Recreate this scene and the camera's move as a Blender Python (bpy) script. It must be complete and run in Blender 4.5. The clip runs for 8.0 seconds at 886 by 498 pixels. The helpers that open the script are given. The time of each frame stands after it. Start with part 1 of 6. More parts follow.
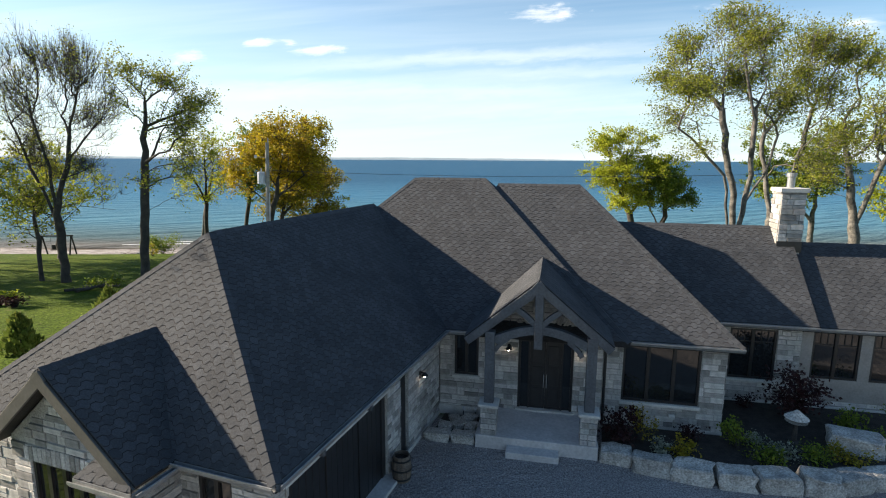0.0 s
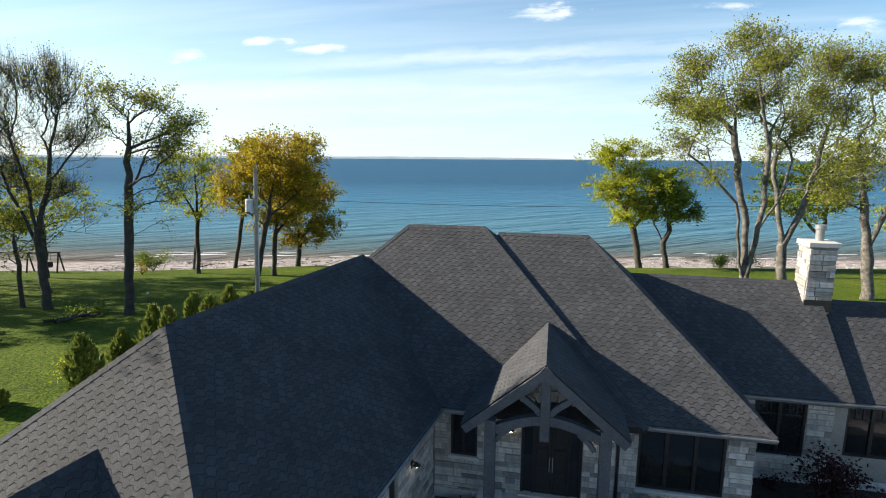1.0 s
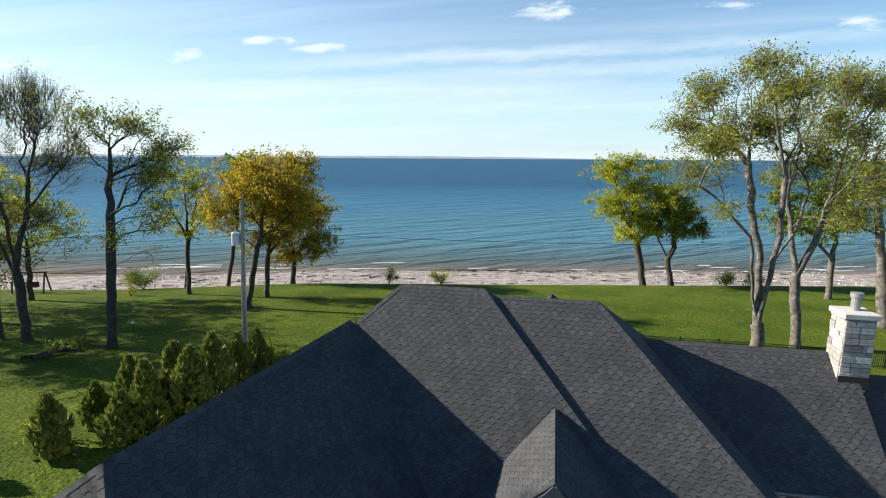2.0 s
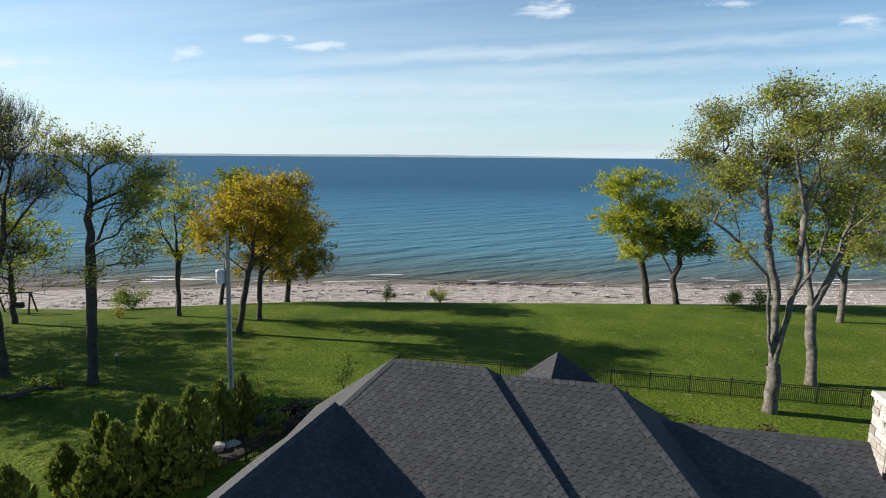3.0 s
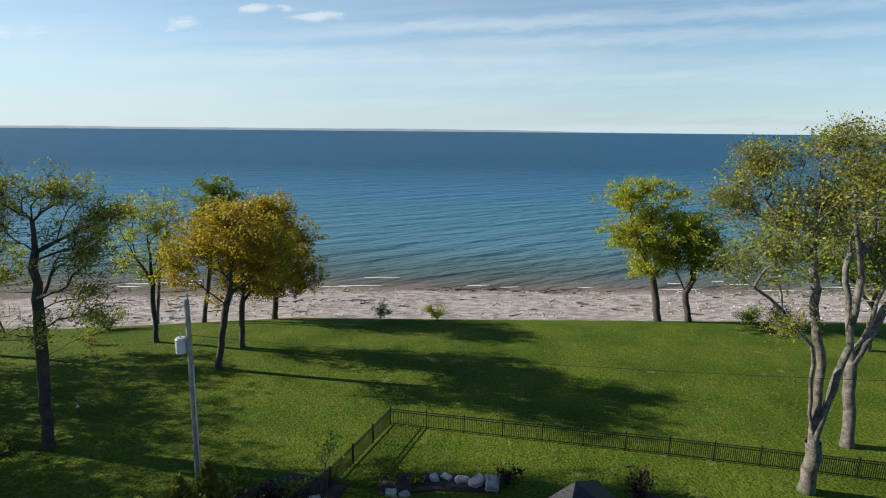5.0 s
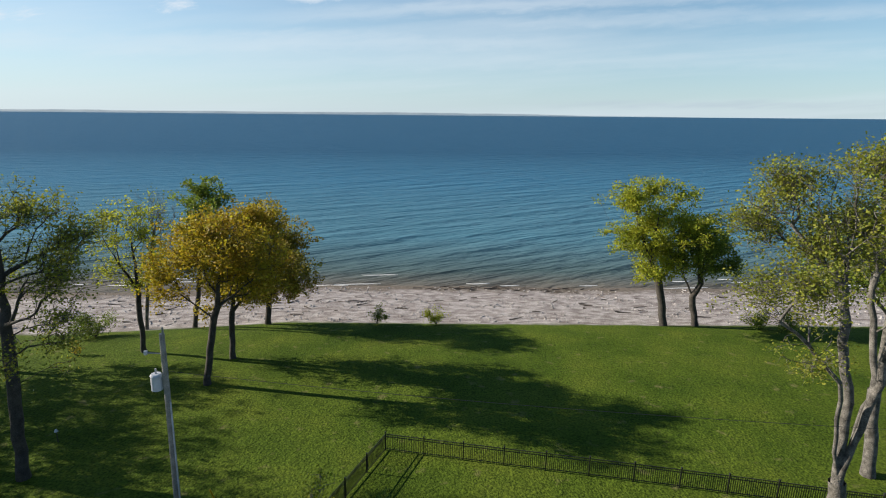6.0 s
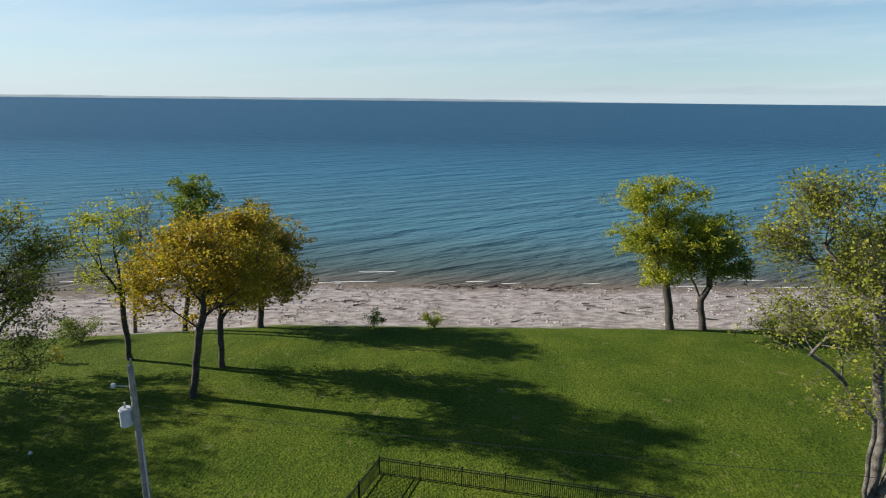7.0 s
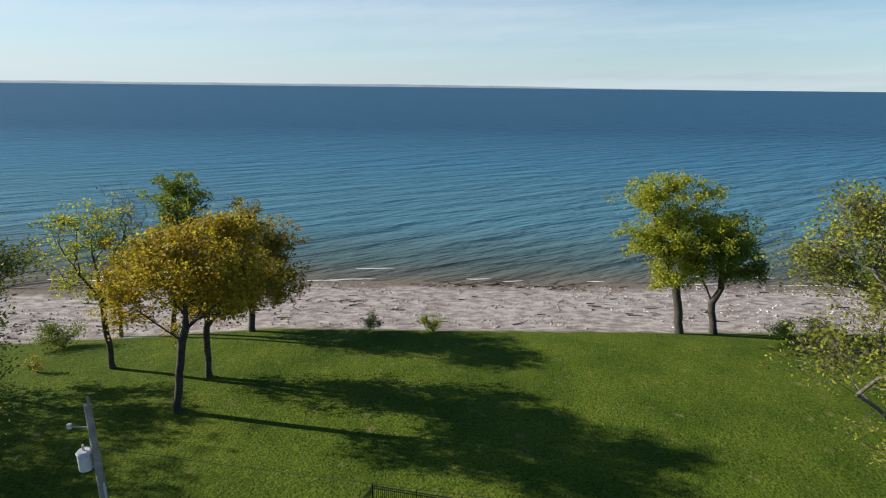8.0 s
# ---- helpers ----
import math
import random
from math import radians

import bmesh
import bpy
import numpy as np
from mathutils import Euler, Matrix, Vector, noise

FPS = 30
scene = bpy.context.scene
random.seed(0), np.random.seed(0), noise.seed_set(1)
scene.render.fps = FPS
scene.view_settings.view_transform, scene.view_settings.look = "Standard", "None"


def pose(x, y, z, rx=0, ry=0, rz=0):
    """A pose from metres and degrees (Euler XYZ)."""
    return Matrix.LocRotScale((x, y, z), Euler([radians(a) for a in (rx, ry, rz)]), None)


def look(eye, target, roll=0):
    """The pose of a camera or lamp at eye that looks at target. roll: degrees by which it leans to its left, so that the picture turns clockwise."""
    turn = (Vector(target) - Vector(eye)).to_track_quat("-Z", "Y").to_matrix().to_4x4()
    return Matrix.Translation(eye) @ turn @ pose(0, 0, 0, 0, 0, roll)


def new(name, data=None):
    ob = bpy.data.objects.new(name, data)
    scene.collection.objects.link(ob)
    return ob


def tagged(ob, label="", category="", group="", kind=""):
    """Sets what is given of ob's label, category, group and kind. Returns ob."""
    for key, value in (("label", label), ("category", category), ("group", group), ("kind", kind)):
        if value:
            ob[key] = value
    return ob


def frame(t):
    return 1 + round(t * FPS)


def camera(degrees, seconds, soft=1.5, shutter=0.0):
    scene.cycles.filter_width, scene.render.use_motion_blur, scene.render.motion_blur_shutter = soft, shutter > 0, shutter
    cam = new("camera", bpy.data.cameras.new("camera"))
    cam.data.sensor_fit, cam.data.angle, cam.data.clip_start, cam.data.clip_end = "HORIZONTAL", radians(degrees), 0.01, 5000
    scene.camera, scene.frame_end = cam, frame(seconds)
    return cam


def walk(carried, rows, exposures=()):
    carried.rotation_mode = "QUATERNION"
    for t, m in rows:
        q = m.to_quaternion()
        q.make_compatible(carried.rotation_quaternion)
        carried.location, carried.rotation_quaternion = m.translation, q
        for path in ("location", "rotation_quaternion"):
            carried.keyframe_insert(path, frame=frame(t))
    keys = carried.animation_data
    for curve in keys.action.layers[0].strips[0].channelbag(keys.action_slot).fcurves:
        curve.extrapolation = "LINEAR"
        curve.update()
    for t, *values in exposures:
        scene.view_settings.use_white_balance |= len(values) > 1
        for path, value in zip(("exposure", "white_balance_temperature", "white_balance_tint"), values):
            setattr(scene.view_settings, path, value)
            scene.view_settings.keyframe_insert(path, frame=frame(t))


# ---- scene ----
cam = camera(79.8, 8.0, soft=1.05)
METRES, EYE, TILT, LEAN, TURN = 22.95, 7.565, -9.7, -0.3, 0.0
ROWS = [
    (0.0, 0.0, 0.0, 0.0, -0.0, 0.0, 0.0),
    (0.5, 0.0025, 0.038, 0.0429, -0.01, -0.06, -0.0),
    (1.0, 0.0063, 0.0756, 0.089, -0.03, -0.12, -0.01),
    (1.5, 0.0102, 0.1147, 0.1361, -0.03, -0.18, -0.01),
    (3.0, 0.0188, 0.2339, 0.2809, -0.04, -0.36, -0.1),
    (3.5, 0.0215, 0.2785, 0.3291, -0.04, -0.68, -0.14),
    (4.0, 0.0252, 0.3245, 0.3762, -0.04, -1.25, -0.16),
    (4.5, 0.0274, 0.3709, 0.424, -0.05, -2.16, -0.19),
    (6.0, 0.0328, 0.5163, 0.5513, -0.1, -4.77, -0.18),
    (6.5, 0.0377, 0.5658, 0.5822, -0.06, -5.53, -0.21),
    (7.0, 0.0399, 0.6185, 0.6073, -0.04, -6.21, -0.26),
    (7.5, 0.0423, 0.6736, 0.6309, 0.01, -6.9, -0.3),
    (8.0, 0.0445, 0.7348, 0.6522, 0.02, -7.59, -0.3),
]
EXPO = [(0.0, 1.00, 6700, 11), (1.5, 0.92, 6420, 10), (3.0, 0.56, 6260, 10), (4.5, 0.41, 6230, 10), (8.0, 0.33, 6230, 11)]
walk(cam, [(t, pose(0, 0, EYE, TILT, LEAN, TURN) @ pose(METRES * x, METRES * y, METRES * z, 90 + pitch, roll, yaw)) for t, x, y, z, yaw, pitch, roll in ROWS], EXPO)

# ---- light: low evening sun from the west, over the lake's left shore ----
SUN_EL, SUN_AZ = radians(24.5), radians(168.6)      # azimuth from +x, counter-clockwise
to_sun = Vector((math.cos(SUN_EL) * math.cos(SUN_AZ), math.cos(SUN_EL) * math.sin(SUN_AZ), math.sin(SUN_EL)))
sun = new("sun", bpy.data.lights.new("sun", "SUN"))
sun.data.energy, sun.data.angle, sun.data.color = 7.4, radians(0.6), (1.0, 0.87, 0.68)
sun.matrix_world = look((0, 0, 60), Vector((0, 0, 60)) - to_sun)

world = bpy.data.worlds.new("world")
scene.world = world
world.use_nodes = True
wn, wl = world.node_tree.nodes, world.node_tree.links
wn.clear()


def wmath(op, a, b=0.0, c=0.0):
    k = wn.new("ShaderNodeMath")
    k.operation = op
    for i, v in enumerate((a, b, c)):
        if isinstance(v, (int, float)):
            k.inputs[i].default_value = v
        else:
            wl.new(v, k.inputs[i])
    return k.outputs[0]


def wmix(fac, a, b):
    k = wn.new("ShaderNodeMixRGB")
    for i, v in enumerate((fac, a, b)):
        if isinstance(v, tuple):
            k.inputs[i].default_value = v
        elif isinstance(v, float):
            k.inputs[i].default_value = v
        else:
            wl.new(v, k.inputs[i])
    return k.outputs[0]


sky = wn.new("ShaderNodeTexSky")
sky.sky_type, sky.sun_disc, sky.sun_elevation = "NISHITA", False, SUN_EL
sky.sun_rotation = radians(90) - SUN_AZ
sky.air_density, sky.dust_density, sky.ozone_density = 0.9, 0.15, 2.5
wdir = wn.new("ShaderNodeSeparateXYZ")
wl.new(wn.new("ShaderNodeTexCoord").outputs["Generated"], wdir.inputs[0])
up = wmath("MAXIMUM", wdir.outputs["Z"], 0.0)
low = wmath("POWER", wmath("SUBTRACT", 1.0, up), 3.0)
# pale haze low over the lake
haze = wmath("MULTIPLY", wmath("POWER", wmath("SUBTRACT", 1.0, up), 7.0), 0.80)
clear = wn.new("ShaderNodeVectorMath")      # clean lake air
clear.operation, clear.inputs[1].default_value = "MULTIPLY", (0.88, 1.09, 1.10)
wl.new(sky.outputs[0], clear.inputs[0])
veil = wmix(haze, clear.outputs[0], (5.1, 6.1, 6.65, 1))
# thin cirrus in long streaks that climb to the right
flat = wn.new("ShaderNodeCombineXYZ")
away = wmath("MAXIMUM", wmath("ABSOLUTE", wdir.outputs["Y"]), 0.15)
wl.new(wmath("DIVIDE", wdir.outputs["X"], away), flat.inputs[0])
wl.new(wmath("MULTIPLY_ADD", wmath("DIVIDE", wdir.outputs["X"], away), -0.075, wmath("DIVIDE", wdir.outputs["Z"], away)), flat.inputs[1])


def streaks(sx, sy, detail, lo, hi, rough=0.55):
    mp = wn.new("ShaderNodeMapping")
    mp.inputs["Scale"].default_value = (sx, sy, 1)
    wl.new(flat.outputs[0], mp.inputs["Vector"])
    t = wn.new("ShaderNodeTexNoise")
    t.inputs["Scale"].default_value, t.inputs["Detail"].default_value, t.inputs["Roughness"].default_value = 1.0, detail, rough
    t.inputs["Distortion"].default_value = 0.35
    wl.new(mp.outputs[0], t.inputs["Vector"])
    r = wn.new("ShaderNodeMapRange")
    r.inputs["From Min"].default_value, r.inputs["From Max"].default_value = lo, hi
    wl.new(t.outputs["Fac"], r.inputs["Value"])
    return r.outputs[0]


def soft_step(v, lo, hi):
    r = wn.new("ShaderNodeMapRange")
    r.interpolation_type = "SMOOTHSTEP"
    r.inputs["From Min"].default_value, r.inputs["From Max"].default_value = lo, hi
    wl.new(v, r.inputs["Value"])
    return r.outputs[0]


sky_x = wmath("DIVIDE", wdir.outputs["X"], away)
sky_z = wmath("DIVIDE", wdir.outputs["Z"], away)
fray = wmath("SUBTRACT", streaks(11.0, 40.0, 8, 0.3, 0.7, 0.66), 0.5)


def cirrus_bank(z0, slope, thick, gain, x0, x1, cover):
    """A long thin streak: its height at the middle, its climb, its thickness, where along the horizon it fades in and is full."""
    mid = wmath("ADD", wmath("MULTIPLY_ADD", sky_x, slope, z0), wmath("MULTIPLY", fray, thick * 0.7))
    off = wmath("ABSOLUTE", wmath("SUBTRACT", sky_z, mid))
    body = wmath("MULTIPLY", soft_step(off, thick, 0.0), soft_step(sky_x, x0, x1))
    return wmath("MULTIPLY", wmath("MULTIPLY", body, cover), gain)


def puff(x, z, rx, rz):
    """A small ragged fair-weather cloud."""
    dx = wmath("MULTIPLY", wmath("SUBTRACT", sky_x, x), 1.0 / rx)
    dz = wmath("MULTIPLY", wmath("SUBTRACT", sky_z, z), 1.0 / rz)
    d = wmath("SQRT", wmath("ADD", wmath("MULTIPLY", dx, dx), wmath("MULTIPLY", dz, dz)))
    return wmath("MULTIPLY", soft_step(wmath("ADD", d, wmath("MULTIPLY", fray, 2.4)), 1.15, -0.45), 0.62)


thin = streaks(1.1, 11.0, 5, 0.30, 0.62)
veil = wmix(wmath("MULTIPLY", wmath("MULTIPLY", streaks(0.9, 14.0, 5, 0.44, 0.70), 0.55), low), veil, (6.7, 7.4, 7.7, 1))
veil = wmix(wmath("MULTIPLY", soft_step(sky_x, 0.5, -0.8), wmath("MULTIPLY", low, 0.42)), veil, (6.9, 7.5, 7.7, 1))
for bank in ((0.176, 0.057, 0.019, 0.75, -0.45, 0.1), (0.146, 0.044, 0.020, 0.62, -0.25, 0.3), (0.120, 0.010, 0.026, 0.55, 0.9, -0.3), (0.085, 0.020, 0.022, 0.4, -0.9, 0.0)):
    veil = wmix(wmath("MULTIPLY", cirrus_bank(*bank, thin), 0.85), veil, (6.9, 7.5, 7.8, 1))
for spot in ((-0.223, 0.191, 0.062, 0.011), (0.180, 0.250, 0.055, 0.015), (0.215, 0.262, 0.020, 0.012), (-0.333, 0.202, 0.026, 0.006), (-0.275, 0.203, 0.012, 0.005), (-0.455, 0.178, 0.035, 0.012), (-0.775, 0.160, 0.055, 0.014), (0.52, 0.268, 0.05, 0.008), (0.74, 0.243, 0.05, 0.012)):
    veil = wmix(puff(*spot), veil, (7.6, 7.9, 8.1, 1))
# a low grey bank far out over the lake
veil = wmix(wmath("MULTIPLY", cirrus_bank(0.014, 0.006, 0.011, 0.5, 0.0, 0.45, streaks(5.0, 60.0, 5, 0.35, 0.6)), 1.0), veil, (4.6, 5.3, 5.9, 1))
wbg, wout = wn.new("ShaderNodeBackground"), wn.new("ShaderNodeOutputWorld")
wbg.inputs["Strength"].default_value = 0.086
wl.new(veil, wbg.inputs["Color"])
wl.new(wbg.outputs[0], wout.inputs["Surface"])

# ---- materials ----
def mat(name, a, b, scale=2.0, rough=0.8, fine=0.35, fscale=8.0, bump=0.2, bscale=None, metal=0.0, island=0.0, obj=0.0, coat=None, hue=0.0):
    """A noise-driven surface: two colours at one scale, a finer grain over them, relief, and a spread by piece."""
    m = bpy.data.materials.new(name)
    m.use_nodes = True
    n, l = m.node_tree.nodes, m.node_tree.links
    p = n["Principled BSDF"]
    tc = n.new("ShaderNodeTexCoord")
    n1 = n.new("ShaderNodeTexNoise")
    n1.inputs["Scale"].default_value, n1.inputs["Detail"].default_value = scale, 5
    n2 = n.new("ShaderNodeTexNoise")
    n2.inputs["Scale"].default_value, n2.inputs["Detail"].default_value = scale * fscale, 4
    for k in (n1, n2):
        l.new(tc.outputs["Object"], k.inputs["Vector"])
    r = n.new("ShaderNodeValToRGB")
    r.color_ramp.elements[0].position, r.color_ramp.elements[1].position = 0.32, 0.68
    r.color_ramp.elements[0].color, r.color_ramp.elements[1].color = (*a, 1), (*b, 1)
    l.new(n1.outputs["Fac"], r.inputs["Fac"])
    mr = n.new("ShaderNodeMapRange")
    mr.inputs["To Min"].default_value, mr.inputs["To Max"].default_value = 1 - fine, 1 + fine
    mr.inputs["From Min"].default_value, mr.inputs["From Max"].default_value = 0.3, 0.7
    l.new(n2.outputs["Fac"], mr.inputs["Value"])
    hs = n.new("ShaderNodeHueSaturation")
    l.new(r.outputs["Color"], hs.inputs["Color"])
    value = mr.outputs[0]
    if island or obj:
        src = n.new("ShaderNodeNewGeometry").outputs["Random Per Island"] if island else n.new("ShaderNodeObjectInfo").outputs["Random"]
        spread = island or obj
        m2 = n.new("ShaderNodeMapRange")
        m2.inputs["To Min"].default_value, m2.inputs["To Max"].default_value = 1 - spread, 1 + spread
        l.new(src, m2.inputs["Value"])
        mu = n.new("ShaderNodeMath")
        mu.operation = "MULTIPLY"
        l.new(value, mu.inputs[0])
        l.new(m2.outputs[0], mu.inputs[1])
        value = mu.outputs[0]
        if hue:
            m3, fr = n.new("ShaderNodeMapRange"), n.new("ShaderNodeMath")
            fr.operation, fr.inputs[1].default_value = "MULTIPLY", 7.31
            f2 = n.new("ShaderNodeMath")
            f2.operation = "FRACT"
            l.new(src, fr.inputs[0])
            l.new(fr.outputs[0], f2.inputs[0])
            m3.inputs["To Min"].default_value, m3.inputs["To Max"].default_value = 0.5 - hue, 0.5 + hue
            l.new(f2.outputs[0], m3.inputs["Value"])
            l.new(m3.outputs[0], hs.inputs["Hue"])
    l.new(value, hs.inputs["Value"])
    l.new(hs.outputs[0], p.inputs["Base Color"])
    p.inputs["Roughness"].default_value, p.inputs["Metallic"].default_value = rough, metal
    if bump:
        n3 = n.new("ShaderNodeTexNoise")
        n3.inputs["Scale"].default_value, n3.inputs["Detail"].default_value = bscale or scale * fscale, 6
        l.new(tc.outputs["Object"], n3.inputs["Vector"])
        bp = n.new("ShaderNodeBump")
        bp.inputs["Strength"].default_value, bp.inputs["Distance"].default_value = bump, 0.05
        l.new(n3.outputs["Fac"], bp.inputs["Height"])
        l.new(bp.outputs[0], p.inputs["Normal"])
    return m


def leaf_mat(name, a, b, scale=0.5, glow=0.45, island=0.3, hue=0.02):
    """Foliage: a rough leaf that lets part of the light through."""
    m = mat(name, a, b, scale=scale, rough=0.6, fine=0.2, bump=0, island=island, hue=hue)
    n, l = m.node_tree.nodes, m.node_tree.links
    p, out = n["Principled BSDF"], n["Material Output"]
    p.inputs["Specular IOR Level"].default_value = 0.25
    tr, mix = n.new("ShaderNodeBsdfTranslucent"), n.new("ShaderNodeMixShader")
    l.new(p.inputs["Base Color"].links[0].from_socket, tr.inputs["Color"])
    mix.inputs["Fac"].default_value = glow
    l.new(p.outputs[0], mix.inputs[1])
    l.new(tr.outputs[0], mix.inputs[2])
    l.new(mix.outputs[0], out.inputs["Surface"])
    return m


SHINGLE = mat("asphalt_shingle", (0.030, 0.034, 0.042), (0.047, 0.051, 0.060), scale=0.8, rough=0.92, fine=0.18, fscale=40, bump=0.4, bscale=90, island=0.20)
# roof underlay, and the dark plates that draw the shingles' shadow lines
UNDERLAY_AND_SHADOW = mat("roof_underlay_and_shadow", (0.014, 0.014, 0.015), (0.024, 0.023, 0.024), scale=2, rough=0.95)
STONE = mat("split_limestone", (0.235, 0.222, 0.215), (0.43, 0.405, 0.38), scale=3, rough=0.9, fine=0.3, bump=0.6, bscale=22, island=0.58, hue=0.035)
MORTAR = mat("mortar", (0.30, 0.29, 0.28), (0.40, 0.39, 0.37), scale=4, rough=0.95, bump=0.3)
SILL = mat("sawn_limestone", (0.42, 0.41, 0.39), (0.52, 0.51, 0.49), scale=3, rough=0.85, fine=0.12, bump=0.2)
STUCCO = mat("taupe_stucco", (0.24, 0.22, 0.205), (0.29, 0.27, 0.25), scale=2, rough=0.9, fine=0.1, bump=0.3, bscale=60)
TIMBER = mat("grey_stained_timber", (0.055, 0.062, 0.075), (0.085, 0.095, 0.11), scale=2, rough=0.6, fine=0.2, bump=0.25, bscale=30)
DARK = mat("black_metal", (0.012, 0.012, 0.013), (0.02, 0.02, 0.022), scale=6, rough=0.4, fine=0.1, bump=0.05)
GUTTER = mat("grey_aluminium", (0.22, 0.23, 0.24), (0.30, 0.31, 0.32), scale=3, rough=0.4, fine=0.1, bump=0.05, metal=0.4)
CONCRETE = mat("porch_concrete", (0.40, 0.385, 0.385), (0.50, 0.48, 0.475), scale=1.5, rough=0.85, fine=0.12, bump=0.15)
BARK = mat("grey_bark", (0.045, 0.042, 0.038), (0.165, 0.155, 0.142), scale=3.2, rough=0.95, fine=0.45, bump=0.9, bscale=14)
DARKBARK = mat("dark_bark", (0.028, 0.025, 0.023), (0.062, 0.055, 0.048), scale=2.5, rough=0.95, fine=0.35, bump=0.8, bscale=14)
ROCK = mat("garden_boulder", (0.25, 0.235, 0.215), (0.46, 0.44, 0.41), scale=2.6, rough=0.9, fine=0.4, bump=1.0, bscale=9, obj=0.15)
GLASS = mat("dark_window_glass", (0.010, 0.012, 0.014), (0.014, 0.016, 0.018), scale=1, rough=0.04, fine=0.05, bump=0)
GLASS.node_tree.nodes["Principled BSDF"].inputs["IOR"].default_value = 1.65
ORANGE = leaf_mat("orange_leaves", (0.29, 0.195, 0.012), (0.36, 0.315, 0.022), scale=0.35)
OLIVE = leaf_mat("olive_gold_leaves", (0.22, 0.16, 0.014), (0.28, 0.25, 0.026), scale=0.4)
LIME = leaf_mat("lime_leaves", (0.24, 0.28, 0.018), (0.36, 0.38, 0.034), scale=0.4, glow=0.5)
SPRING = leaf_mat("spring_leaves", (0.155, 0.18, 0.02), (0.25, 0.27, 0.036), scale=0.4, glow=0.45)
GREEN = leaf_mat("green_leaves", (0.10, 0.15, 0.016), (0.18, 0.23, 0.03), scale=0.5)
CEDAR = leaf_mat("cedar_foliage", (0.085, 0.125, 0.024), (0.20, 0.235, 0.05), scale=1.2, glow=0.25)
WINE = leaf_mat("burgundy_leaves", (0.020, 0.006, 0.008), (0.040, 0.012, 0.012), scale=2, glow=0.25)
GOLDLEAF = leaf_mat("golden_shrub_leaves", (0.22, 0.18, 0.016), (0.31, 0.26, 0.03), scale=2)
SILVER = leaf_mat("grey_green_leaves", (0.16, 0.18, 0.13), (0.26, 0.28, 0.22), scale=2, glow=0.25)

# ---- helpers for building ----
def mesh_ob(name, verts, faces, material, parent=None, label="", smooth=False):
    me = bpy.data.meshes.new(name)
    me.from_pydata([tuple(v) for v in verts], [], faces)
    me.materials.append(material)
    if smooth:
        me.polygons.foreach_set("use_smooth", [True] * len(me.polygons))
    me.update()
    ob = new(name, me)
    ob.parent = parent
    if label:
        ob["label"] = label
    return ob


def part(name, bm, material, parent=None, label=""):
    me = bpy.data.meshes.new(name)
    bm.normal_update()
    bm.to_mesh(me)
    bm.free()
    me.materials.append(material)
    ob = new(name, me)
    ob.parent = parent
    if label:
        ob["label"] = label
    return ob


def thing(name, m, label, category, group=""):
    ob = new(name)
    ob.matrix_world = m
    return tagged(ob, label, category, group)


def box(bm, x0, x1, y0, y1, z0, z1, bevel=0.0, m=None):
    vs = [bm.verts.new((x, y, z)) for z in (z0, z1) for y in (y0, y1) for x in (x0, x1)]
    fs = [bm.faces.new([vs[i] for i in q]) for q in ((0, 2, 3, 1), (4, 5, 7, 6), (0, 1, 5, 4), (2, 6, 7, 3), (0, 4, 6, 2), (1, 3, 7, 5))]
    if bevel:
        es = list({e for f in fs for e in f.edges})
        r = bmesh.ops.bevel(bm, geom=es, offset=bevel, segments=1, affect="EDGES")
        vs = list({v for f in r["faces"] for v in f.verts} | {v for v in vs if v.is_valid})
    if m is not None:
        for v in vs:
            v.co = m @ v.co
    return vs


def boxpart(name, x0, x1, y0, y1, z0, z1, material, parent=None, label="", bevel=0.0, m=None):
    bm = bmesh.new()
    box(bm, x0, x1, y0, y1, z0, z1, bevel, m)
    return part(name, bm, material, parent, label)


# ---- ground: one sheet from the drive to the lake bed ----
G_Y = [-400, 0, 18, 23, 29.8, 36.5, 42.5, 48.5, 56.1, 63.8, 67.5, 69.3, 71.4, 88.4, 95, 120, 400]
G_Z = [-0.95, -0.95, -0.95, -1.02, -1.45, -1.96, -2.34, -2.55, -2.98, -3.66, -4.3, -4.85, -5.2, -7.05, -8.0, -10, -12]


def ground_z(x, y):
    ys = y + 4.0 * max(0.0, min(1.0, (-x - 16) / 24.0)) * max(0.0, min(1.0, (y - 47) / 17.0))
    z = float(np.interp(ys, G_Y, G_Z))
    z += 0.12 * noise.noise((x * 0.06, y * 0.06, 3.1)) * max(0.0, min(1.0, (y - 20) / 6))
    return z


def ground_sheet():
    xs = [-3000, -1200, -500, -250, -150, -110] + [x for x in range(-90, 91, 2)] + [110, 150, 250, 500, 1200, 3000]
    ys = [-2500, -900, -300, -100, -40, -10] + [y for y in range(0, 60, 2)] + [60 + 0.5 * i for i in range(70)] + [97, 104, 120, 200, 400]
    verts, faces = [], []
    for y in ys:
        for x in xs:
            z = ground_z(x, y)
            if y > 68:
                z += 0.10 * noise.noise((x * 0.35, y * 0.35, 7.7)) * max(0, min(1, (95 - y) / 8)) * min(1, (y - 68) / 3)
            verts.append((x, y, z))
    w = len(xs)
    for j in range(len(ys) - 1):
        for i in range(w - 1):
            faces.append((j * w + i, j * w + i + 1, (j + 1) * w + i + 1, (j + 1) * w + i))
    return mesh_ob("ground", verts, faces, GROUND, smooth=True)


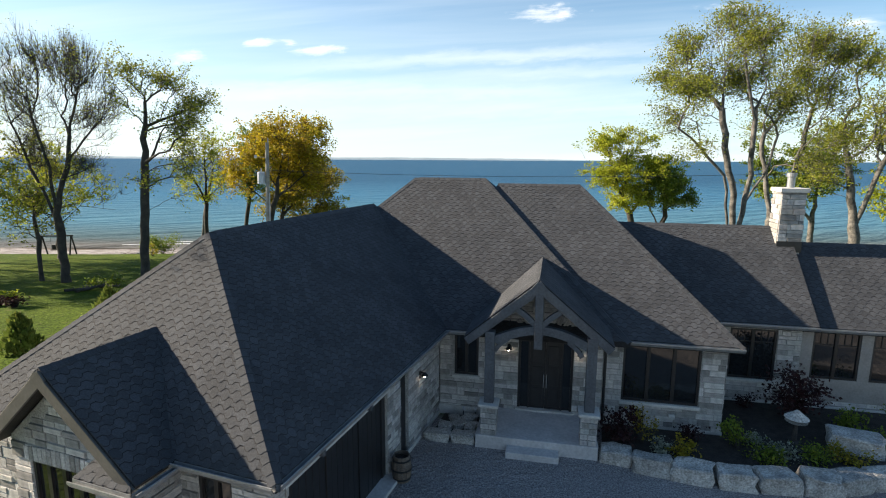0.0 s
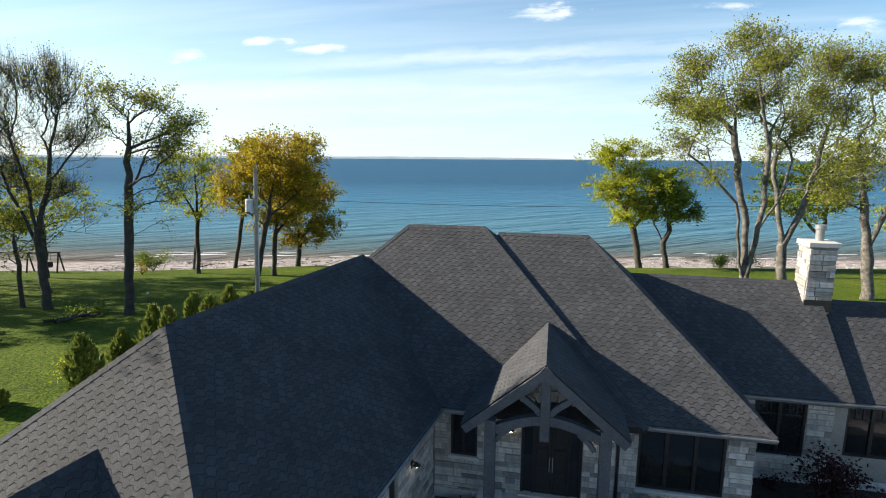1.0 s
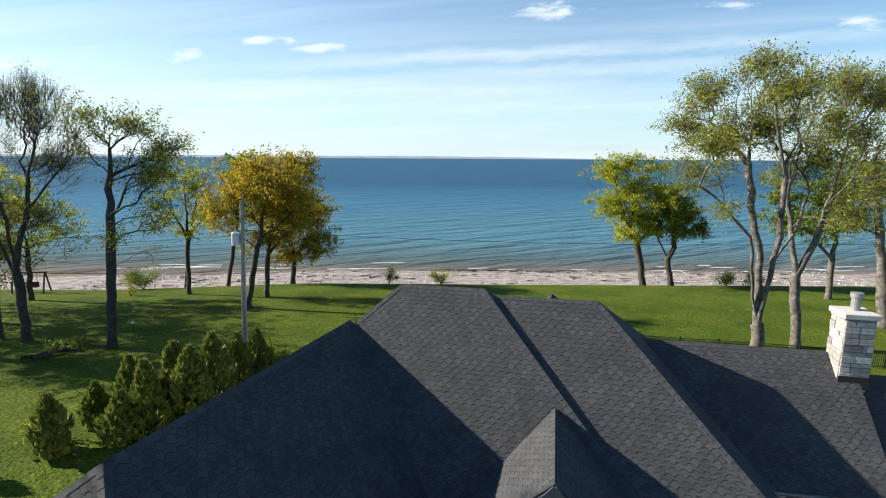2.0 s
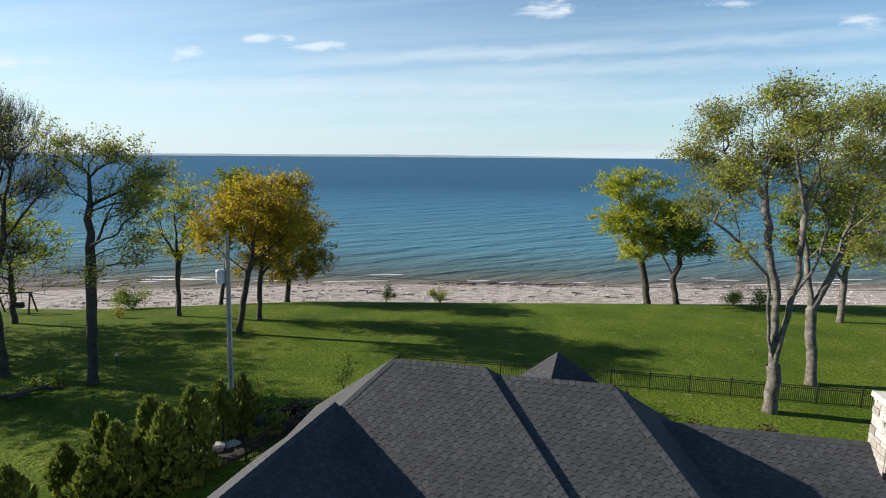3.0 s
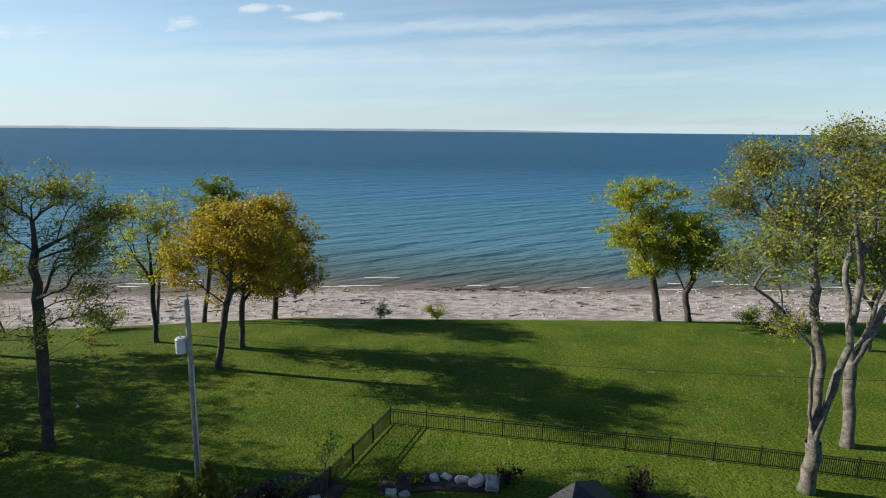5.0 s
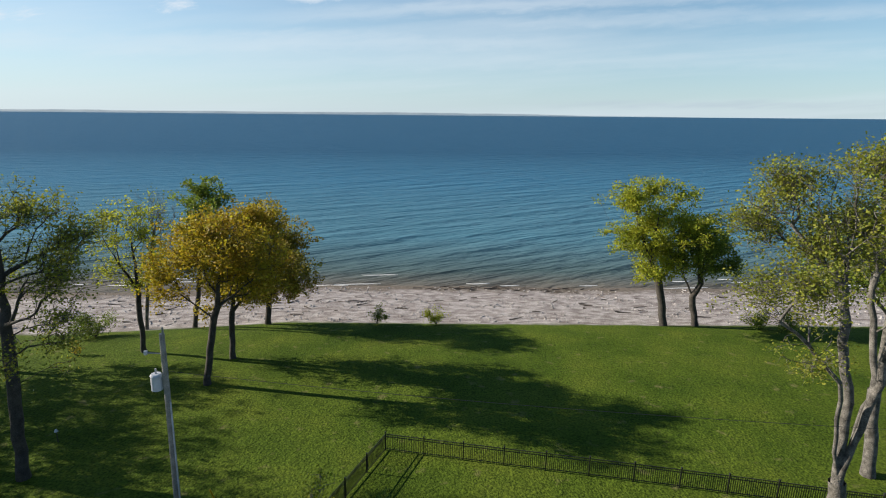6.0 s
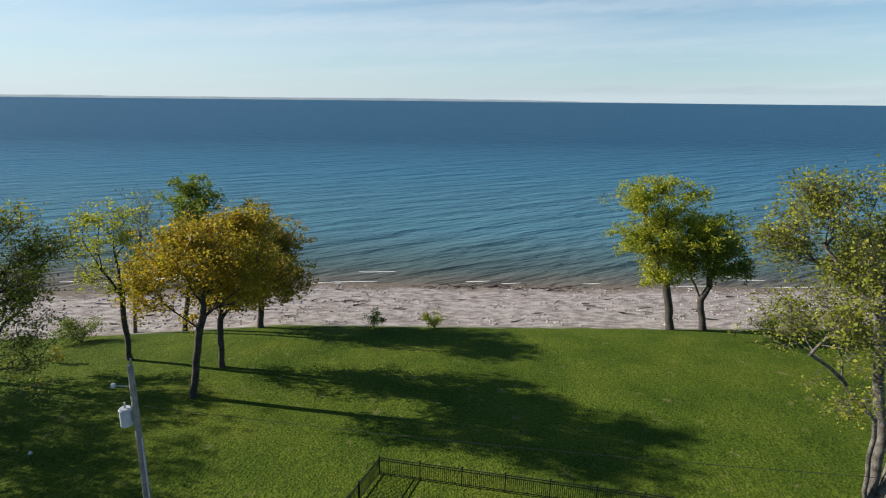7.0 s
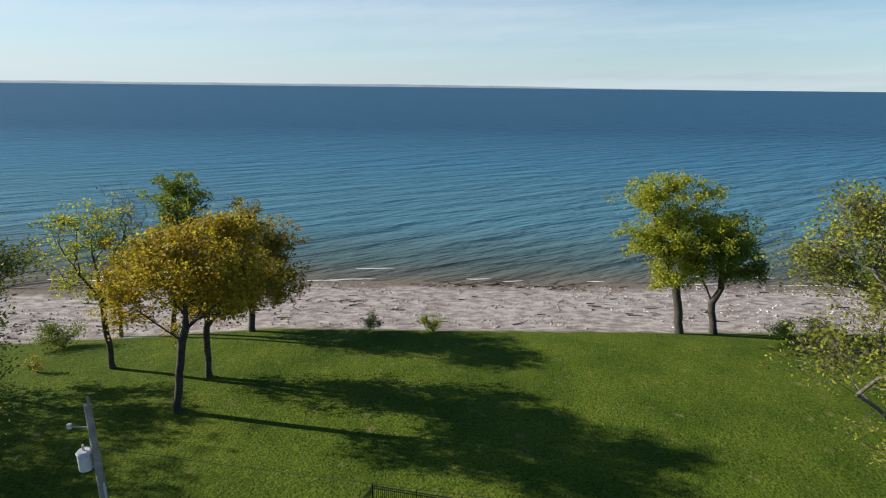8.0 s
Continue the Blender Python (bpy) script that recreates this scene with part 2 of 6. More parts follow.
def ground_material():
    """Mown grass that gives way to a pebble beach at the bank and to gravel in front of the house."""
    m = bpy.data.materials.new("lawn_beach_gravel")
    m.use_nodes = True
    n, l = m.node_tree.nodes, m.node_tree.links
    p = n["Principled BSDF"]
    geo = n.new("ShaderNodeNewGeometry")
    sep = n.new("ShaderNodeSeparateXYZ")
    l.new(geo.outputs["Position"], sep.inputs[0])

    def tex(scale, detail=5, stretch=None):
        t = n.new("ShaderNodeTexNoise")
        t.inputs["Scale"].default_value, t.inputs["Detail"].default_value = scale, detail
        src = geo.outputs["Position"]
        if stretch:
            mp = n.new("ShaderNodeMapping")
            mp.inputs["Scale"].default_value = stretch
            l.new(src, mp.inputs["Vector"])
            src = mp.outputs[0]
        l.new(src, t.inputs["Vector"])
        return t.outputs["Fac"]

    def ramp(fac, stops):
        r = n.new("ShaderNodeValToRGB")
        while len(r.color_ramp.elements) < len(stops):
            r.color_ramp.elements.new(0.5)
        for e, (pos, c) in zip(r.color_ramp.elements, stops):
            e.position, e.color = pos, (*c, 1)
        l.new(fac, r.inputs["Fac"])
        return r.outputs["Color"]

    def math_(op, a, b):
        k = n.new("ShaderNodeMath")
        k.operation = op
        for i, v in enumerate((a, b)):
            if isinstance(v, (int, float)):
                k.inputs[i].default_value = v
            else:
                l.new(v, k.inputs[i])
        return k.outputs[0]

    def mix(fac, a, b, kind="MIX"):
        k = n.new("ShaderNodeMixRGB")
        k.blend_type = kind
        if isinstance(fac, float):
            k.inputs[0].default_value = fac
        else:
            l.new(fac, k.inputs[0])
        l.new(a, k.inputs[1])
        l.new(b, k.inputs[2])
        return k.outputs[0]

    def step(v, lo, hi):
        k = n.new("ShaderNodeMapRange")
        k.inputs["From Min"].default_value, k.inputs["From Max"].default_value = lo, hi
        l.new(v, k.inputs["Value"])
        return k.outputs[0]

    grass = ramp(tex(0.22), [(0.3, (0.040, 0.070, 0.008)), (0.5, (0.060, 0.093, 0.011)), (0.72, (0.085, 0.113, 0.015))])
    tuft = ramp(tex(6.5, 9), [(0.32, (0.48, 0.50, 0.50)), (0.5, (1, 1, 1)), (0.68, (1.48, 1.42, 1.22))])
    grass = mix(1.0, grass, tuft, "MULTIPLY")
    dry = ramp(tex(0.9, 6), [(0.62, (0, 0, 0)), (0.74, (1, 1, 1))])
    dry = math_("MULTIPLY", dry, 0.45)
    straw = ramp(tex(6), [(0.3, (0.16, 0.14, 0.06)), (0.7, (0.24, 0.20, 0.11))])
    grass = mix(dry, grass, straw)
    sand = ramp(tex(1.1, 10, (0.6, 1, 1)), [(0.32, (0.19, 0.165, 0.16)), (0.46, (0.28, 0.255, 0.25)), (0.62, (0.40, 0.375, 0.37))])
    pebble = ramp(tex(9, 4), [(0.3, (0.6, 0.6, 0.6)), (0.55, (1, 1, 1)), (0.75, (1.3, 1.28, 1.25))])
    sand = mix(1.0, sand, pebble, "MULTIPLY")
    wrack = ramp(tex(0.9, 10, (0.4, 1.4, 1)), [(0.58, (0, 0, 0)), (0.68, (1, 1, 1))])
    dark = ramp(tex(5), [(0.3, (0.07, 0.055, 0.045)), (0.7, (0.13, 0.10, 0.085))])
    sand = mix(math_("MULTIPLY", wrack, 0.5), sand, dark)
    wob = math_("MULTIPLY", math_("SUBTRACT", tex(0.5, 6), 0.5), 2.4)
    # wet strip along the water
    wet = step(math_("ADD", sep.outputs["Z"], math_("MULTIPLY", wob, 0.25)), -6.65, -6.9)
    sand = mix(wet, sand, ramp(tex(2), [(0.3, (0.11, 0.095, 0.08)), (0.7, (0.18, 0.155, 0.135))]))
    bank = step(math_("ADD", sep.outputs["Z"], math_("MULTIPLY", wob, 0.3)), -4.45, -4.9)
    col = mix(bank, grass, sand)
    gravel = ramp(tex(22, 5), [(0.3, (0.10, 0.092, 0.096)), (0.5, (0.25, 0.232, 0.23)), (0.7, (0.40, 0.378, 0.368))])
    gravel = mix(1.0, gravel, ramp(tex(0.6), [(0.3, (0.85, 0.85, 0.85)), (0.7, (1.1, 1.1, 1.1))]), "MULTIPLY")
    front = step(math_("ADD", math_("ADD", sep.outputs["Y"], math_("MULTIPLY", sep.outputs["X"], -0.15)), math_("MULTIPLY", wob, 0.4)), 16.9, 16.4)
    side = step(math_("ADD", sep.outputs["X"], wob), -9.5, -8.5)
    court = step(math_("ADD", sep.outputs["Y"], math_("MULTIPLY", wob, 0.6)), -9.0, -8.0)
    col = mix(math_("MULTIPLY", math_("MULTIPLY", front, side), court), col, gravel)
    l.new(col, p.inputs["Base Color"])
    p.inputs["Roughness"].default_value = 0.95
    p.inputs["Specular IOR Level"].default_value = 0.05
    b = n.new("ShaderNodeBump")
    b.inputs["Strength"].default_value, b.inputs["Distance"].default_value = 1.0, 0.10
    l.new(math_("ADD", tex(7, 8), math_("MULTIPLY", tex(1.1, 4), 1.2)), b.inputs["Height"])
    l.new(b.outputs[0], p.inputs["Normal"])
    return m


GROUND = ground_material()
tagged(ground_sheet(), "mown green lawn running down to a pale pebble beach, grey gravel drive", "ground", kind="structure")


# ---- lake ----
def water_material():
    m = bpy.data.materials.new("lake_water")
    m.use_nodes = True
    n, l = m.node_tree.nodes, m.node_tree.links
    p = n["Principled BSDF"]
    geo = n.new("ShaderNodeNewGeometry")
    sep = n.new("ShaderNodeSeparateXYZ")
    l.new(geo.outputs["Position"], sep.inputs[0])
    mr = n.new("ShaderNodeMapRange")
    mr.inputs["From Min"].default_value, mr.inputs["From Max"].default_value = 89, 357
    l.new(sep.outputs["Y"], mr.inputs["Value"])
    r = n.new("ShaderNodeValToRGB")
    e = r.color_ramp.elements
    e[0].position, e[0].color = 0.0, (0.11, 0.10, 0.085, 1)
    e[1].position, e[1].color = 1.0, (0.009, 0.064, 0.135, 1)
    for pos, c in ((0.03, (0.06, 0.095, 0.10, 1)), (0.12, (0.058, 0.152, 0.212, 1)), (0.45, (0.032, 0.126, 0.218, 1))):
        k = e.new(pos)
        k.color = c
    l.new(mr.outputs[0], r.inputs["Fac"])
    l.new(r.outputs["Color"], p.inputs["Base Color"])
    p.inputs["Roughness"].default_value, p.inputs["IOR"].default_value = 0.40, 1.33
    p.inputs["Specular IOR Level"].default_value = 0.06

    def tex(scale, stretch, detail, turn=24):
        mp = n.new("ShaderNodeMapping")
        mp.vector_type = "TEXTURE"
        mp.inputs["Scale"].default_value = tuple(1 / v for v in stretch)
        mp.inputs["Rotation"].default_value = (0, 0, radians(turn))
        l.new(geo.outputs["Position"], mp.inputs["Vector"])
        t = n.new("ShaderNodeTexNoise")
        t.inputs["Scale"].default_value, t.inputs["Detail"].default_value = scale, detail
        l.new(mp.outputs[0], t.inputs["Vector"])
        return t.outputs["Fac"]

    a = n.new("ShaderNodeMath")
    a.operation = "MULTIPLY_ADD"
    l.new(tex(0.10, (0.45, 2.4, 1), 6, 28), a.inputs[0])
    a.inputs[1].default_value = 4.2
    l.new(tex(0.6, (0.5, 1.3, 1), 5), a.inputs[2])
    b = n.new("ShaderNodeBump")
    b.inputs["Strength"].default_value, b.inputs["Distance"].default_value = 1.0, 1.35
    calm = n.new("ShaderNodeMapRange")      # ripples sink out of sight far out
    calm.inputs["From Min"].default_value, calm.inputs["From Max"].default_value = 100, 520
    calm.inputs["To Min"].default_value, calm.inputs["To Max"].default_value = 0.50, 0.36
    l.new(sep.outputs["Y"], calm.inputs["Value"])
    l.new(calm.outputs[0], b.inputs["Strength"])
    l.new(a.outputs[0], b.inputs["Height"])
    l.new(b.outputs[0], p.inputs["Normal"])
    return m


WATER = water_material()
wv = [(-4800, 85, -7.14), (4800, 85, -7.14), (4800, 4700, -7.14), (-4800, 4700, -7.14)]
tagged(mesh_ob("water", wv, [(0, 1, 2, 3)], WATER), "rippled blue-green lake reaching the horizon", "water", kind="structure")

# distant hills: the haze of the air is mixed into their pale blue
HAZY_SHORE = mat("far_shore", (0.20, 0.27, 0.33), (0.26, 0.33, 0.39), scale=0.004, rough=1.0, fine=0.05, bump=0)
sv, sf = [], []
for i in range(121):
    x = -4400 + i * 60
    h = 14 + 14 * max(0.0, noise.noise((x * 0.0011, 4.0, 0.0)) + 0.35) + 3 * noise.noise((x * 0.006, 1.0, 0.0))
    h *= max(0.0, min(1.0, (2300 - x) / 2200))
    sv += [(x, 4560, -9), (x, 4600, -7 + h), (x, 4680, -9)]
for i in range(120):
    b = i * 3
    sf += [(b, b + 3, b + 4, b + 1), (b + 1, b + 4, b + 5, b + 2)]
tagged(mesh_ob("far_shore", sv, sf, HAZY_SHORE, smooth=True), "far shore hills with haze mixed into their faint blue-grey colour", "hills", kind="structure")

# ---- house ----
HM = Matrix.Translation((0.145, 16.43, 0)) @ pose(0, 0, 0, 0, 0, -12)      # main block: u along the front, v towards the lake
GM = Matrix.Translation((0.145, 16.43, 0)) @ pose(0, 0, 0, 0, 0, -19.5)    # garage wing, splayed from it
house = thing("house", Matrix.Identity(4), "sprawling stone bungalow with dark grey shingled hip roofs", "house")
THICK = 0.17
STONE_ONE = mat("split_limestone_piece", (0.30, 0.29, 0.28), (0.46, 0.44, 0.42), scale=3, rough=0.9, fine=0.25, bump=0.6, bscale=22, obj=0.5, hue=0.03)
SHINGLE_ONE = mat("asphalt_shingle_piece", (0.033, 0.037, 0.045), (0.050, 0.054, 0.063), scale=0.8, rough=0.92, fine=0.18, fscale=40, bump=0.4, bscale=90, obj=0.20)
PERIOD, EXPO_M, DROP = 0.27, 0.155, 0.062     # laminated shingles: width of a tooth and its gap, course, tooth's drop
SLIT = 0.009
TOOTH = [(0.062, SLIT - DROP), (0.112, SLIT - DROP), (0.160, SLIT), (0.160, EXPO_M), (0.0, EXPO_M), (0.0, SLIT)]
# darker laminate layer, widened past the tooth to draw its shadow line
SHADOW_BACK = [(0.056, -DROP - 0.004), (0.118, -DROP - 0.004), (0.170, -0.005), (0.170, 0.02), (-0.010, 0.02), (-0.010, -0.005)]
GAP = [(0.161, SLIT + 0.008), (PERIOD - 0.001, SLIT + 0.008), (PERIOD - 0.001, EXPO_M), (0.161, EXPO_M)]


def clip_poly(poly, inside):
    """Sutherland-Hodgman against a convex polygon, both counter-clockwise lists of (s, t)."""
    out = poly
    for i in range(len(inside)):
        (ax, ay), (bx, by) = inside[i], inside[(i + 1) % len(inside)]
        src, out = out, []
        for j in range(len(src)):
            p, q = src[j - 1], src[j]
            dp = (bx - ax) * (p[1] - ay) - (by - ay) * (p[0] - ax)
            dq = (bx - ax) * (q[1] - ay) - (by - ay) * (q[0] - ax)
            if (dp < 0) != (dq < 0):
                k = dp / (dp - dq)
                out.append((p[0] + k * (q[0] - p[0]), p[1] + k * (q[1] - p[1])))
            if dq >= 0:
                out.append(q)
        if len(out) < 3:
            return []
    return out


def tab_prism(poly, thick, at, verts, faces):
    """One shingle tab: thick at its lower edge, thin where the next course covers it."""
    b, m = len(verts), len(poly)
    lo = min(t for _, t in poly)
    for a, t in poly:
        f = min(1.0, (t - lo) / (EXPO_M + DROP))
        verts.append(at(a, t, 0.006 + thick * (1 - 0.85 * f)))
    for a, t in poly:
        verts.append(at(a, t, 0.0))
    faces.append(tuple(range(b, b + m)))
    for i in range(m):
        j = (i + 1) % m
        faces.append((b + j, b + i, b + m + i, b + m + j))


TAB_MESH = {}
for kind, poly, thick in (("tooth", TOOTH, 0.011), ("gap", GAP, 0.006)):
    tvs, tfs = [], []
    tab_prism(poly, thick, lambda a, t, h: Vector((a, t, h)), tvs, tfs)
    TAB_MESH[kind] = bpy.data.meshes.new("shingle")
    TAB_MESH[kind].from_pydata([tuple(v) for v in tvs], [], tfs)
    TAB_MESH[kind].materials.append(SHINGLE_ONE)


def shingle_face(corners, verts, faces, rng, singles=None, back=None):
    """Lays toothed shingle courses on one roof plane: corners counter-clockwise from above, the first edge being the eave.
    singles: (roof, lowest height, most) for the stretch whose tabs are objects of their own."""
    c = [Vector(p) for p in corners]
    e1 = (c[1] - c[0]).normalized()
    nrm = (c[1] - c[0]).cross(c[-1] - c[0]).normalized()
    e2 = nrm.cross(e1)
    flat = [((p - c[0]).dot(e1), (p - c[0]).dot(e2)) for p in c]
    s0, s1 = min(p[0] for p in flat), max(p[0] for p in flat)
    t1 = max(p[1] for p in flat)
    made, row = 0, 0
    while row * EXPO_M < t1:
        s = s0 - PERIOD * (1 + (row * 0.5) % 1.0) + rng.gauss(0, 0.012)
        y = row * EXPO_M
        while s < s1:
            # shadow line put into the shape: a dark plate rims each tooth
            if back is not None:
                dark = clip_poly([(a + s, t + y) for a, t in SHADOW_BACK], flat)
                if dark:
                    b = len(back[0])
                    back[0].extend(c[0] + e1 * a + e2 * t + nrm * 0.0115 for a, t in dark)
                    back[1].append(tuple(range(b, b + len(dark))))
            for kind, shape, thick in (("tooth", TOOTH, 0.011), ("gap", GAP, 0.006)):
                quad = [(a + s, t + y) for a, t in shape]
                poly = clip_poly(quad, flat)
                if not poly:
                    continue
                whole = len(poly) == len(quad) and all(abs(p[0] - q[0]) + abs(p[1] - q[1]) < 1e-6 for p in poly for q in [min(quad, key=lambda w: abs(w[0] - p[0]) + abs(w[1] - p[1]))])
                base = c[0] + e1 * s + e2 * y
                if singles and whole and made < singles[2] and base.z > singles[1]:
                    ob = new("shingle", TAB_MESH[kind])
                    ob.parent = singles[0]
                    ob.matrix_local = Matrix((( *[e1.x, e2.x, nrm.x], base.x), (*[e1.y, e2.y, nrm.y], base.y), (*[e1.z, e2.z, nrm.z], base.z), (0, 0, 0, 1)))
                    made += 1
                    continue
                tab_prism(poly, thick * (0.85 + 0.3 * rng.random()), lambda a, t, h: c[0] + e1 * a + e2 * t + nrm * h, verts, faces)
            s += PERIOD
        row += 1


def ridge_caps(roof, p, q, na, nb, step=0.21):
    """Bent cap shingles along a hip or ridge from p (low) to q, between planes with the normals na and nb."""
    p, q = Vector(p), Vector(q)
    d = (q - p).normalized()
    up = (na + nb).normalized()
    da, db = na.cross(d), -(nb.cross(d))
    if da.dot(up) > 0:
        da = -da
    if db.dot(up) > 0:
        db = -db
    w, l, th = 0.14, 0.24, 0.012
    vs = []
    for f, h in ((0.0, th + 0.018), (l, 0.018)):
        for off in (da * w, Vector(), db * w):
            vs.append(d * f + off + up * h)
    for f in (0.0, l):
        for off in (da * w, Vector(), db * w):
            vs.append(d * f + off + up * 0.004)
    fs = [(0, 3, 4, 1), (1, 4, 5, 2), (0, 1, 7, 6), (1, 2, 8, 7), (0, 6, 9, 3), (2, 5, 11, 8)]
    me = bpy.data.meshes.new("ridge_cap")
    me.from_pydata([tuple(v) for v in vs], [], fs)
    me.materials.append(SHINGLE_ONE)
    for i in range(int((q - p).length / step)):
        ob = new("ridge_cap", me)
        ob.parent = roof
        ob.location = p + d * step * i


def plane_normal(pl):
    n = (Vector(pl[1]) - Vector(pl[0])).cross(Vector(pl[-1]) - Vector(pl[0])).normalized()
    return n if n.z > 0 else -n


def gutter(p, q, out):
    """A shallow trough along the eave from p to q; out points away from the wall."""
    p, q, out = Vector(p), Vector(q), Vector(out).normalized()
    prof = [(0, -0.13), (0.07, -0.13), (0.115, -0.05), (0.115, -0.005), (0.095, -0.005), (0.095, -0.05), (0.06, -0.11), (0.012, -0.11), (0.012, -0.01), (0, -0.01)]
    vs = [e + out * a + Vector((0, 0, h)) for e in (p, q) for a, h in prof]
    n = len(prof)
    fs = [(i, (i + 1) % n, n + (i + 1) % n, n + i) for i in range(n)]
    mesh_ob("gutter", vs, fs, GUTTER, house)


def roof_from(m, planes, rim, shingled, label="", singles=None):
    planes = [[m @ Vector(p) for p in pl] for pl in planes]
    rim = [m @ Vector(p) for p in rim]
    verts, faces = [], []
    for pl in planes:
        faces.append(tuple(range(len(verts), len(verts) + len(pl))))
        verts += pl
    k, b = len(rim), len(verts)
    verts += rim + [p - Vector((0, 0, THICK)) for p in rim]
    for i in range(k):
        j = (i + 1) % k
        faces.append((b + j, b + i, b + k + i, b + k + j))
    faces.append(tuple(reversed(range(b + k, b + 2 * k))))
    roof = mesh_ob("roof", verts, faces, UNDERLAY_AND_SHADOW, house, label)
    rng = random.Random(len(bpy.data.objects))
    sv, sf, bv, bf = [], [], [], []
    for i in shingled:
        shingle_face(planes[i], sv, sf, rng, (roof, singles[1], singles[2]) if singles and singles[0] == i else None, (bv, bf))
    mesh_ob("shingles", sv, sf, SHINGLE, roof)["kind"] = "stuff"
    mesh_ob("shingle_shadow_backing", bv, bf, UNDERLAY_AND_SHADOW, roof)["kind"] = "stuff"
    return roof, planes


def hip_roof(m, u0, u1, v0, v1, z0, ra, rb, z1, shingled=(0, 1, 2, 3), label="dark grey shingled hip roof", singles=None, caps=(), gutters=()):
    """A hip roof over the rectangle u0..u1, v0..v1 with its eaves at z0; ra and rb are the ridge's ends (u, v).
    caps: pairs of planes whose shared edge is capped; gutters: planes with a gutter at the eave."""
    E = [(u0, v0, z0), (u1, v0, z0), (u1, v1, z0), (u0, v1, z0)]
    A, B = (*ra, z1), (*rb, z1)
    if abs(ra[0] - rb[0]) > abs(ra[1] - rb[1]):
        planes = [[E[0], E[1], B, A], [E[1], E[2], B], [E[2], E[3], A, B], [E[3], E[0], A]]
    else:
        planes = [[E[0], E[1], A], [E[1], E[2], B, A], [E[2], E[3], B], [E[3], E[0], A, B]]
    roof, pls = roof_from(m, planes, E, shingled, label, singles)
    for i, j in caps:
        shared = sorted([p for p in pls[i] if any((p - q).length < 1e-4 for q in pls[j])], key=lambda p: p.z)
        ridge_caps(roof, shared[0], shared[1], plane_normal(pls[i]), plane_normal(pls[j]))
    for i in gutters:
        p, q = pls[i][0], pls[i][1]
        n = plane_normal(pls[i])
        gutter(p, q, (n.x, n.y, 0))
    return roof


def pitched(m, u0, u1, v0, v1, z0, vr, z1, label="dark grey shingled pitched roof"):
    E = [(u0, v0, z0), (u1, v0, z0), (u1, v1, z0), (u0, v1, z0)]
    A, B = (u0, vr, z1), (u1, vr, z1)
    roof, pls = roof_from(m, [[E[0], E[1], B, A], [E[1], E[2], B], [E[2], E[3], A, B], [E[3], E[0], A]], E, (0, 2), label)
    ridge_caps(roof, pls[0][3], pls[0][2], plane_normal(pls[0]), plane_normal(pls[2]))
    n = plane_normal(pls[0])
    gutter(pls[0][0], pls[0][1], (n.x, n.y, 0))
    return roof


hip_roof(HM, -7.53, 5.66, 0, 10.3, 2.125, (-2.38, 5.15), (0.51, 5.15), 6.775, (0, 1, 3), singles=(0, 5.2, 300), caps=((0, 1), (0, 3), (0, 2)))
hip_roof(HM, -1.7, 8.88, 0.2, 10.2, 2.125, (1.02, 5.15), (4.19, 5.15), 6.58, (0, 1), caps=((0, 1), (0, 2)))
hip_roof(GM, -8.585, 0, -8.8, 5.1, 2.125, (-4.27, -5.4), (-4.27, 3.4), 5.763, (0, 1, 3), "dark grey shingled hip roof over the garage", caps=((0, 1), (0, 3), (1, 3)), gutters=(0, 1))
pitched(HM, 4.25, 11.985, 2.94, 9.6, 2.125, 6.29, 5.06)
pitched(HM, 11.6, 22, 3.19, 9.0, 2.04, 6.035, 4.505)
gutter(HM @ Vector((0, 0, 2.125)), HM @ Vector((0.85, 0, 2.125)), HM.to_3x3() @ Vector((0, -1, 0)))
gutter(HM @ Vector((4.98, 0.2, 2.125)), HM @ Vector((8.88, 0.2, 2.125)), HM.to_3x3() @ Vector((0, -1, 0)))

# pavilion roof over the back terrace, turned to the lake
APEX = HM @ Vector((2.72, 11.09, 5.23))
rim = [APEX + Vector((math.cos(radians(a)) * d, math.sin(radians(a)) * d, -2.65)) for a, d in ((187, 4.3), (246, 4.2), (338, 4.2), (62, 4.2))]
pav, pav_planes = roof_from(Matrix.Identity(4), [[rim[i], rim[(i + 1) % 4], APEX] for i in range(4)], rim, (0, 1), "dark grey shingled pavilion roof")
ridge_caps(pav, rim[1], APEX, plane_normal(pav_planes[0]), plane_normal(pav_planes[1]))
vent_m = Matrix.Translation(rim[0].lerp(rim[1], 0.55).lerp(APEX, 0.55) + Vector((0, 0, 0.05)))
boxpart("roof_vent", -0.16, 0.16, -0.12, 0.12, -0.05, 0.12, DARK, pav, "small black roof vent", 0.02, vent_m)
boxpart("wall", 1.0, 4.6, 9.6, 12.6, -1.5, 2.5, STUCCO, house, m=HM)


# ---- stone walls ----
UNIT = bpy.data.meshes.new("stone")
UNIT.from_pydata([(0, 0, 0), (1, 0, 0), (1, 0, 1), (0, 0, 1), (0.03, -1, 0.06), (0.97, -1, 0.05), (0.975, -1, 0.94), (0.025, -1, 0.95)], [], [(4, 5, 6, 7), (0, 1, 5, 4), (1, 2, 6, 5), (2, 3, 7, 6), (3, 0, 4, 7)])
UNIT.materials.append(STONE_ONE)


